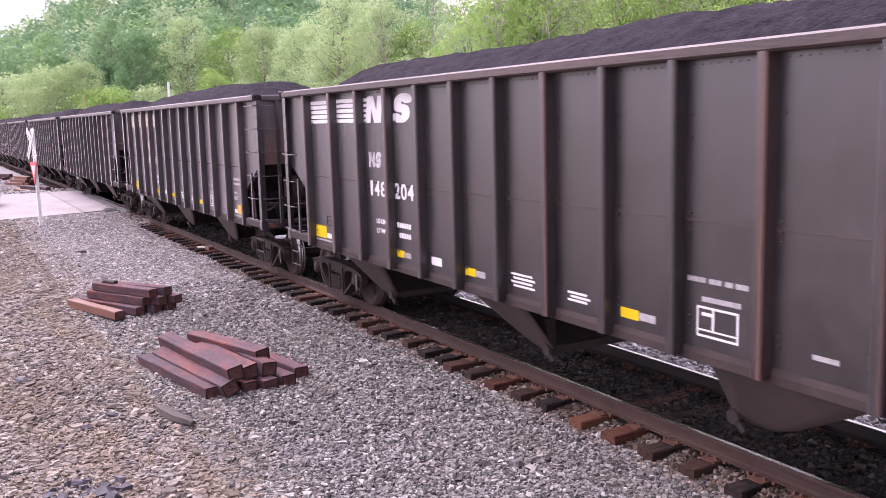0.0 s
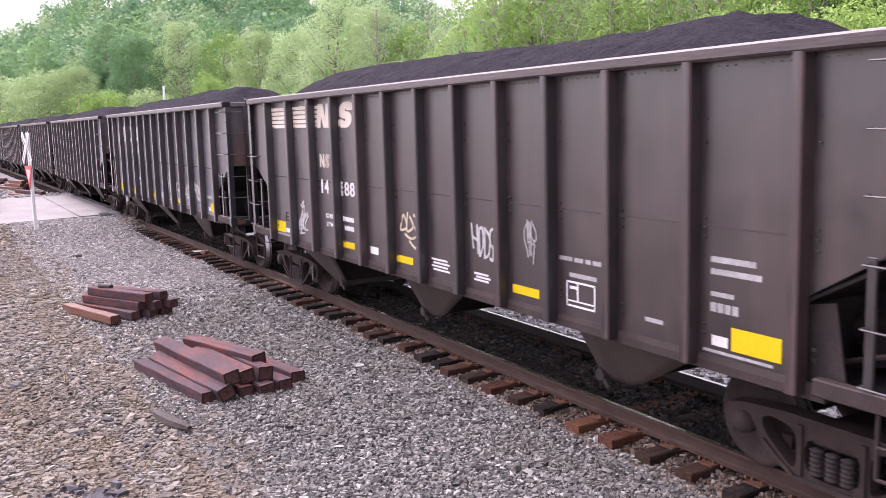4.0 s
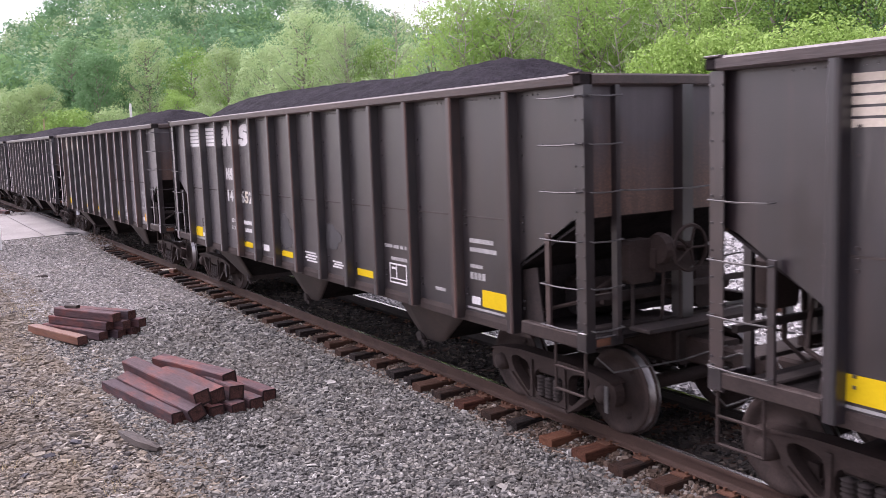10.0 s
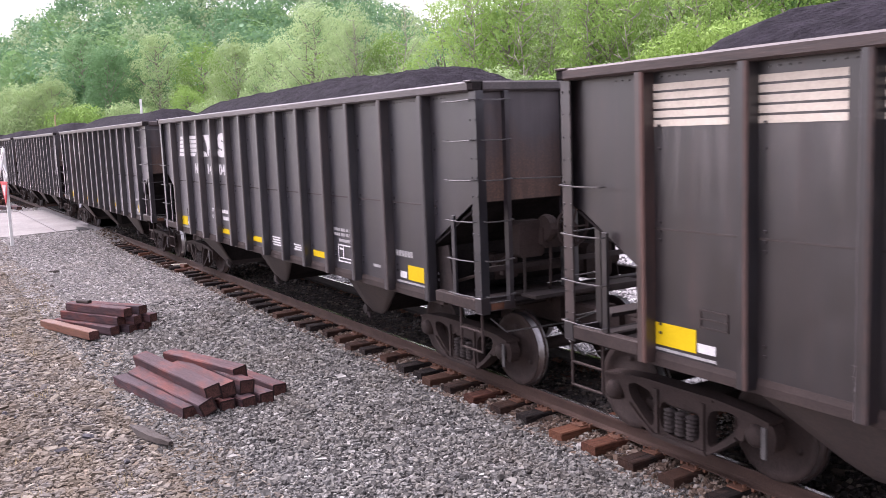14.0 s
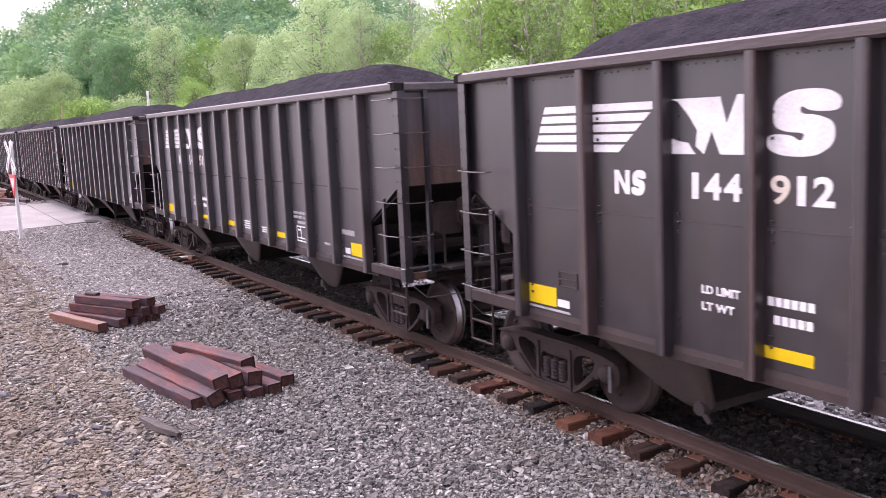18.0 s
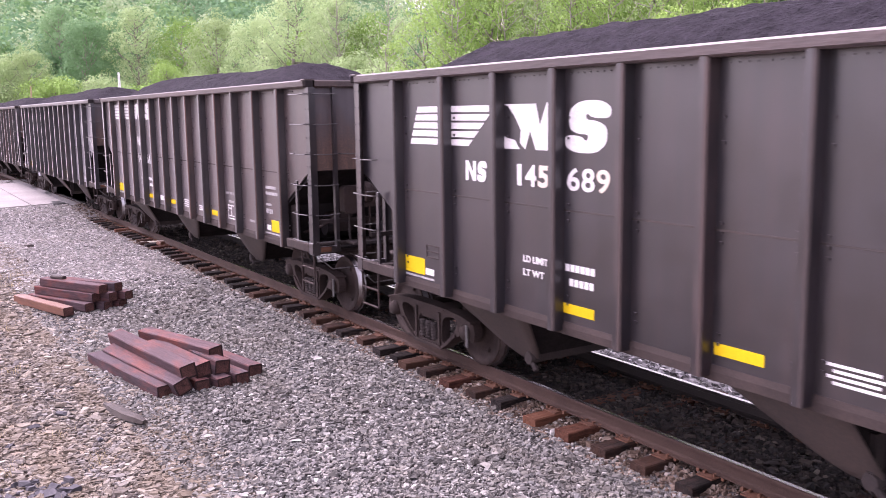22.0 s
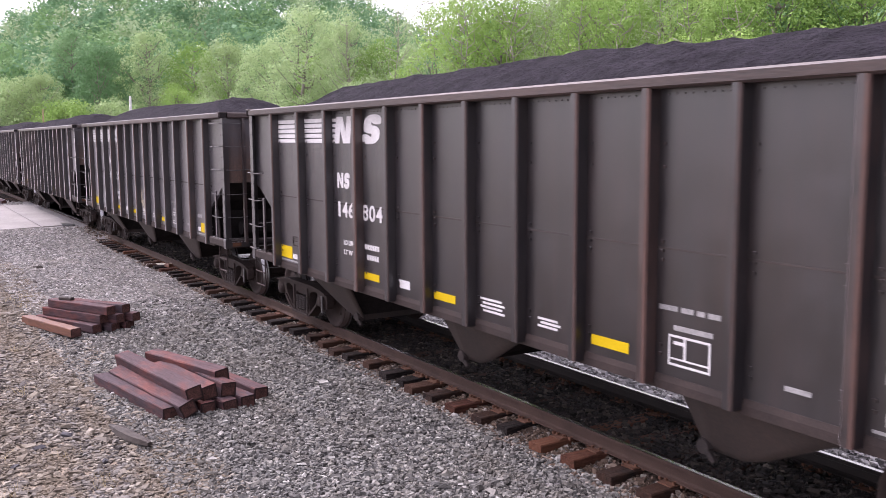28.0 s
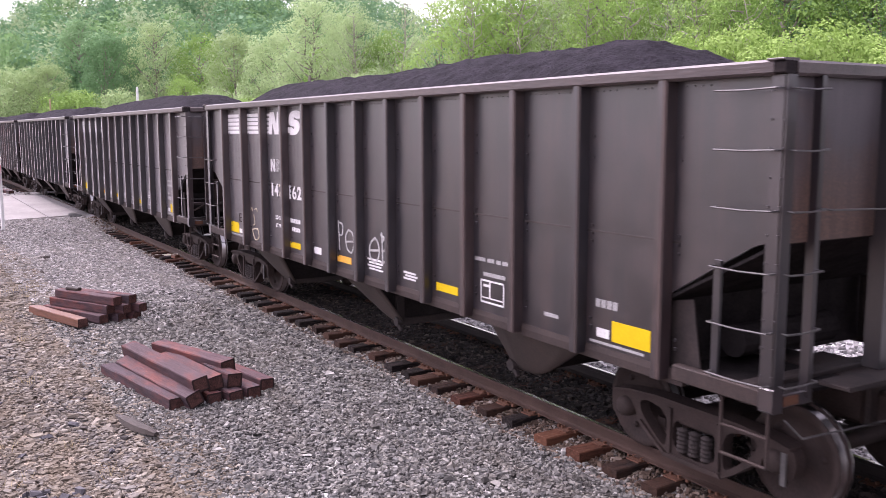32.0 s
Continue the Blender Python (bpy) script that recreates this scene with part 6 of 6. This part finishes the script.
build_pole(-87.1, 12.2, 7.5, .14, POST_WHITE, "pale bare wooden post among trees")
build_pole(-98, 6.2, 6.6, .10, POST_TAN, "thin tan pole by the far trees")
build_pole(-90, 9.2, 5.6, .08, POST_TAN, "thin tan pole by the far trees")


def build_vehicle():
    """A dark car that waits on the road, nose toward the track."""
    car = empty("waiting_car", pose(-43.4, -7.35, -.035), "black car waiting at the crossing", "car")
    body = [(-2.25, .32), (2.2, .30), (2.28, .52), (2.2, .78), (1.2, .92), (.55, 1.38), (-1.2, 1.42), (-2.05, .98), (-2.3, .9)]
    g = Geo().prism([(b, z) for b, z in body], "x", -.88, .88)
    part("body", g, CAR_BLACK, car, "black painted body")
    part("bumper", Geo().soft_box(-.86, .86, 2.2, 2.36, .34, .62, .05), CAR_BLACK, car, "rounded black bumper")
    for s in (-1, 1):
        part("side_window", Geo().prism([(-1.05, .98), (.55, .98), (.35, 1.32), (-.95, 1.35)], "x", s * .882, s * .89), GLASS_DARK, car)
        part("headlight", Geo().soft_box(s * .62 - .16, s * .62 + .16, 2.19, 2.25, .62, .74, .02), BRIGHT, car, "clear headlight")
        for y in (-1.4, 1.4):
            wheel = part("wheel", Geo().rod((s * .72, y, .32), (s * .92, y, .32), .32, 20), CAR_BLACK, car, "black tyre")
            part("rim", Geo().rod((s * .92, y, .32), (s * .93, y, .32), .20, 14), BRIGHT, wheel, "grey metal rim")
    part("windscreen", Geo().prism([(1.17, .95), (.57, 1.36), (.60, 1.37), (1.20, .96)], "x", -.74, .74), GLASS_DARK, car)


build_vehicle()


# ---- trees ----
def tree_meshes(seed, high, wide, leaf, bare=.25, count=5200, slim=1.0):
    """Meshes of one kind of tree: a trunk with limbs, and a crown of leaf sprays gathered in uneven clumps."""
    r = np.random.default_rng(seed)
    trunk = Geo()
    base = high * bare
    lean = r.normal(0, .03, 2)
    top = np.array([lean[0] * high, lean[1] * high, high * .88])
    pts = [np.array([0, 0, -.4])]
    for k in range(1, 6):
        pts.append(top * k / 5 + np.append(r.normal(0, .02 * high, 2), 0) * (k < 5))
    rad = [high * .016 * slim * (1 - .16 * k) for k in range(6)]
    for a, b, ra, rb in zip(pts, pts[1:], rad, rad[1:]):
        trunk.rod(a, b, ra, 7, rb)
    clumps = []
    mid, up = (bare + 1) / 2 * high, (1 - bare) / 2 * high
    n = 90
    for k in range(n):
        # spread over an egg-shaped hull, a little lopsided, with some hollows
        q = (k + .5) / n * 2 - 1
        a = k * 2.39996 + r.normal(0, .25)
        deep = r.choice((1.0, 1.0, .92, .80, .62)) * r.uniform(.86, 1.06)
        ring = math.sqrt(max(0.03, 1 - abs(q) ** 2.3)) * (1.0 - .16 * q) * (1 + .16 * math.sin(2 * a + seed) + .10 * math.sin(3 * a + 2 * seed))
        z = mid + q * up * .93 * (.6 + .4 * deep)
        spot = np.array([np.interp(z, [p[2] for p in pts], [p[i] for p in pts]) for i in (0, 1)])
        tip = np.array([spot[0] + math.cos(a) * ring * wide / 2 * deep * .86, spot[1] + math.sin(a) * ring * wide / 2 * deep * .86, z])
        clumps.append((tip, wide * r.uniform(.08, .15)))
        if k % 2 == 0:
            root = np.array([spot[0], spot[1], max(base * .8, z - np.linalg.norm(tip[:2] - spot) * .9)])
            bow = (root + tip) / 2 + np.append(r.normal(0, .02 * high, 2), -.02 * high)
            trunk.rod(root, bow, high * .0062 * slim, 5, high * .0040 * slim)
            trunk.rod(bow, tip, high * .0040 * slim, 5, high * .0014 * slim)
    w = np.array([c[1] ** 2 for c in clumps])
    pick = r.choice(len(clumps), count, p=w / w.sum())
    cen, size = np.array([clumps[i][0] for i in pick]), np.array([clumps[i][1] for i in pick])
    d = r.normal(0, 1, (count, 3)) + np.array([0, 0, .25])
    d /= np.linalg.norm(d, axis=1)[:, None]
    # most sprays lie on the skin of their clump, some stray
    reach = np.where(r.random(count) < .82, r.uniform(.78, 1.06, count), r.uniform(.2, 1.45, count))
    p = cen + d * (size * reach)[:, None] * np.array([1, 1, .72])
    return trunk.mesh("trunk", True, True), sprays(p, d, leaf, r, .30)


def sprays(p, out, size, r, loose=.55):
    """Small bent leaf sprays, two triangles each, that face roughly outward."""
    n = len(p)
    nor = out + r.normal(0, loose, (n, 3)) + np.array([0, 0, .35])
    nor /= np.linalg.norm(nor, axis=1)[:, None]
    a = np.cross(nor, r.normal(0, 1, (n, 3)))
    a /= np.linalg.norm(a, axis=1)[:, None]
    b = np.cross(nor, a)
    s = (size * np.exp(r.normal(0, .24, n)))[:, None]
    v = np.stack([p - a * s * .5, p - b * s * .30 + nor * s * .10, p + a * s * .55, p + b * s * .34 - nor * s * .08], 1)
    k = 4 * np.arange(n)[:, None]
    return v.reshape(-1, 3), np.concatenate([k + np.array([0, 1, 2]), k + np.array([0, 2, 3])], 1).reshape(-1, 3)


TREE_KINDS = {}


def tree_kind(key, seed, high, wide, leaf, tone, bare=.25, count=5200):
    trunk, (v, f) = tree_meshes(seed, high, wide, leaf, bare, count, .5 if key.startswith("thin") else 1.0)
    trunk.materials.append(PALE_BARK if key.startswith("thin") else BARK)
    TREE_KINDS[key] = (trunk, raw_mesh("crown", v, f, LEAF[tone]), high)


tree_kind("pale_a", 1, 17, 11, .20, "pale", .10, 21000)
tree_kind("pale_b", 2, 17, 9, .19, "pale", .16, 14000)
tree_kind("fresh_a", 3, 16, 11, .20, "fresh", .10, 21000)
tree_kind("fresh_b", 4, 15, 9, .19, "fresh", .18, 14000)
tree_kind("deep_a", 5, 16, 11, .26, "deep", .08, 16000)
tree_kind("deep_b", 6, 18, 10, .26, "deep", .12, 14000)
tree_kind("lime_bush", 7, 6.5, 6.5, .125, "lime", .04, 16000)
tree_kind("pale_bush", 8, 8, 9, .19, "pale", .03, 12000)
tree_kind("fresh_bush", 9, 6, 7, .17, "fresh", .03, 11000)
tree_kind("thin_b", 11, 16, 7.0, .15, "fresh", .20, 3600)
tree_kind("thin_a", 10, 18, 6.5, .16, "pale", .22, 2600)
TREE_LABEL = {"pale": "pale spring-green broadleaf tree with a thin grey trunk", "fresh": "fresh green broadleaf tree on the wood's edge",
              "deep": "deep green full-leaved tree at the foot of the hill", "lime": "bright lime-green bush beyond the gravel lot",
              "thin": "sparse tree with bare grey limbs and few young leaves"}
R_TREE = random.Random(12)


def plant(key, turn, away, high, wide=1.0):
    """A tree seen at a turn left of +y and so far from the camera's stand."""
    trunk, crown, full = TREE_KINDS[key]
    x, y = -math.sin(radians(turn)) * away, -7.2 + math.cos(radians(turn)) * away
    s = high / full
    kind = key.split("_")[0]
    bush = key.endswith("bush")
    tree = empty("bush" if bush else "tree", pose(x, y, float(land(x, y)) - .1, 0, 0, R_TREE.uniform(0, 360)) @ Matrix.Diagonal((s * wide, s * wide, s, 1)),
                 "low rounded " + TREE_LABEL[kind].split(" on ")[0].split(" at ")[0].split(" with ")[0].replace("tree", "bush") + " at the wood's edge" if bush and kind != "lime" else TREE_LABEL[kind],
                 "bush" if bush else "tree", "wood's edge")
    put_mesh("trunk", trunk, None, tree)
    put_mesh("crown", crown, None, tree)


# kind, turn, distance, height, breadth: the wood's edge from the far end of the line round to the lot
for row in (("pale_bush", 86.5, 128, 10, 1.0), ("fresh_a", 88.3, 140, 13, 1.0), ("pale_bush", 84.2, 118, 10.5, .9), ("pale_a", 82.4, 116, 11.5, 1.0),
            ("fresh_bush", 80.9, 112, 8, 1.0), ("deep_a", 79.2, 124, 15, .8), ("deep_b", 80.6, 140, 17, 1.0), ("pale_b", 76.3, 124, 17, .95), ("deep_b", 77.6, 134, 15, .9)):
    plant(*row)
for row in (("fresh_a", 73.7, 126, 15.5, .95), ("pale_a", 71.6, 112, 15.5, .9), ("fresh_b", 74.9, 112, 10, 1.1), ("pale_a", 69.2, 104, 15, .9), ("pale_b", 67.2, 98, 17.5, 1.1), ("thin_a", 59.2, 84, 17.5, 1.0), ("thin_a", 64.4, 88, 16.0, .8),
            ("pale_a", 64.7, 92, 15.8, .8), ("fresh_a", 65.8, 108, 14.0, 1.0), ("fresh_b", 62.4, 92, 13.5, 1.0), ("pale_b", 60.5, 104, 14.5, 1.0), ("pale_bush", 63.5, 86, 9, .9)):
    plant(*row)
for row in (("fresh_b", 57.6, 70, 14.5, .9), ("fresh_b", 55.2, 66, 14, .9), ("fresh_a", 53.3, 72, 15, .8), ("pale_a", 51.2, 66, 14.5, .8), ("deep_b", 50.0, 74, 15.5, 1.0), ("fresh_b", 49.3, 62, 13.5, .9),
            ("fresh_b", 47.2, 66, 15, .9), ("fresh_a", 45.0, 60, 14, .8), ("deep_b", 43.4, 68, 15.5, 1.0), ("fresh_a", 42.6, 58, 13, .8), ("deep_a", 40.4, 62, 14, .8), ("fresh_b", 38.4, 56, 13.5, 1.0)):
    plant(*row)
for row in (("deep_b", 36.0, 58, 14, 1.0), ("fresh_a", 33.5, 56, 13, .9), ("pale_a", 30.8, 60, 14, .9), ("fresh_b", 28.0, 56, 13, 1.0), ("pale_bush", 55.5, 58, 7, .8),
            ("fresh_bush", 52.0, 56, 6.5, 1.0), ("pale_bush", 48.6, 52, 6.5, .8), ("fresh_bush", 46.3, 50, 6.2, 1.0)):
    plant(*row)
for row in (("lime_bush", 44.6, 43, 7.8, .8), ("lime_bush", 41.6, 42, 7.9, .8), ("fresh_bush", 40.2, 46, 6.4, .9), ("lime_bush", 38.6, 41, 7.4, .85), ("lime_bush", 35.4, 42, 7.9, .85),
            ("lime_bush", 32.2, 41, 7.4, .9), ("fresh_bush", 29.5, 43, 6.4, 1.0), ("fresh_bush", 59.0, 74, 7, 1.0), ("pale_bush", 61.5, 82, 8, 1.0), ("fresh_bush", 66.0, 92, 7, 1.1)):
    plant(*row)
for row in (("fresh_bush", 70.0, 98, 7, 1.2), ("pale_bush", 73.0, 104, 8, 1.0), ("fresh_bush", 76.0, 106, 7, 1.2), ("pale_bush", 78.3, 110, 8, 1.0), ("fresh_bush", 88.0, 120, 7, 1.2), ("fresh_b", 90.5, 132, 12, 1.0)):
    plant(*row)


for row in (("thin_b", 57.0, 64, 14.5, .9), ("thin_b", 54.3, 61, 14, .9), ("thin_a", 52.6, 62, 13.5, .8), ("thin_b", 50.4, 59, 13.5, .9), ("thin_b", 47.9, 57, 13, .9), ("thin_a", 45.8, 56, 13.5, .8), ("thin_b", 43.6, 54, 12.5, .9), ("thin_b", 40.9, 52, 12, .9), ("thin_a", 61.6, 80, 16, .8)):
    plant(*row)


def build_hill_wood():
    """The far woods: many uneven crowns over the hillside, by tone."""
    r = np.random.default_rng(77)
    bank = {"fresh": [], "deep": [], "pale": []}
    for turn in np.arange(29, 92, 1.55):
        for away in np.arange(86 if turn < 60 else 142, 350, 8.5):
            if away < 142 and turn > 57:
                continue
            t, d = turn + r.normal(0, .6) , away + r.normal(0, 3)
            x, y = -math.sin(radians(t)) * d, -7.2 + math.cos(radians(t)) * d
            tone = r.choice(["fresh", "deep", "deep", "pale", "fresh"] if d < 200 or turn < 58 else ["deep", "deep", "deep", "deep", "fresh", "pale"])
            high, wide = r.uniform(9, 16), r.uniform(6.5, 11.5)
            foot = np.array([x, y, float(land(x, y))])
            k = 17
            # clumps on the upper hull of the crown
            q = (np.arange(k) + .5) / k
            a = np.arange(k) * 2.39996 + r.uniform(0, 6.28)
            cr = wide / 2 * np.sqrt(np.clip(1 - (q * 1.02 - .05) ** 2, .02, 1)) * r.uniform(.55, .82, k)
            cen = np.stack([np.cos(a) * cr, np.sin(a) * cr, high * (.34 + .56 * q)], 1)
            size = wide * r.uniform(.13, .23, k)
            n = 430 if d < 230 else 330
            pick = r.choice(k, n, p=size ** 2 / (size ** 2).sum())
            o = r.normal(0, 1, (n, 3)) + np.array([0, 0, .35])
            o /= np.linalg.norm(o, axis=1)[:, None]
            p = cen[pick] + o * (size[pick] * r.uniform(.8, 1.08, n))[:, None] + foot
            bank[tone].append((p, o))
    for tone, sets in bank.items():
        v, f = sprays(np.concatenate([s[0] for s in sets]), np.concatenate([s[1] for s in sets]), .68, r, .15)
        tagged(put_mesh("hill_wood", raw_mesh("hill_wood", v, f, HILL_LEAF[tone]), None), {"fresh": "fresh green", "deep": "dark green", "pale": "pale green"}[tone] + " broadleaf wood covering the hillside", "wood", kind="stuff")


build_hill_wood()


# ---- the train rolls past at walking-horse pace, slowing a little ----
PITCH, RADIUS = 16.18, .457
# seconds, place of the first car's leading end along the line
GONE = [(0, -1.5), (2, 13.8), (3, 21.45), (6, 44.02), (7, 51.62), (8, 59.31), (9, 66.76), (10, 74.21), (11, 81.88),
        (12, 89.4), (13, 97.02), (14, 104.54), (17, 127.32), (19, 142.33), (20, 149.81), (21, 157.29), (22, 165.07), (23, 172.37),
        (24, 179.88), (25, 187.17), (28, 208.99), (29, 216.36), (30, 223.64), (31, 231.01), (32, 238.25)]


def gone(t):
    """How far the first car's leading end has come at t seconds: a smooth curve through the rows above."""
    ts, ds = np.array([g[0] for g in GONE], float), np.array([g[1] for g in GONE])
    n, h = len(ts), np.diff(ts)
    a, b = np.eye(n), np.zeros(n)
    for i in range(1, n - 1):
        a[i, i - 1:i + 2] = h[i - 1], 2 * (h[i - 1] + h[i]), h[i]
        b[i] = 6 * ((ds[i + 1] - ds[i]) / h[i] - (ds[i] - ds[i - 1]) / h[i - 1])
    m = np.linalg.solve(a, b)
    i = min(max(int(np.searchsorted(ts, t, "right")) - 1, 0), n - 2)
    u, w = ts[i + 1] - t, t - ts[i]
    return (m[i] * u ** 3 + m[i + 1] * w ** 3) / (6 * h[i]) + (ds[i] / h[i] - m[i] * h[i] / 6) * u + (ds[i + 1] / h[i] - m[i + 1] * h[i] / 6) * w


def motions():
    whole = [t * 0.5 for t in range(65)]
    spin = [k / 15 for k in range(481)]
    come = {t: gone(t) for t in whole + spin}
    for i, car in enumerate(CARS):
        rows = []
        for t in whole:
            x = come[t] - i * PITCH - NOSE
            rows.append((t, pose(x, line_y(x), 0, 0, 0, -math.degrees(BEND * x))))
        walk(car, rows)
        for truck in [o for o in car.children if o.name.startswith("truck")]:
            for axle in [o for o in truck.children if o.name.startswith("wheelset")]:
                spot = axle.location.copy()
                walk(axle, [(t, pose(*spot, 0, math.degrees(come[t] / RADIUS), 0)) for t in spin])


motions()
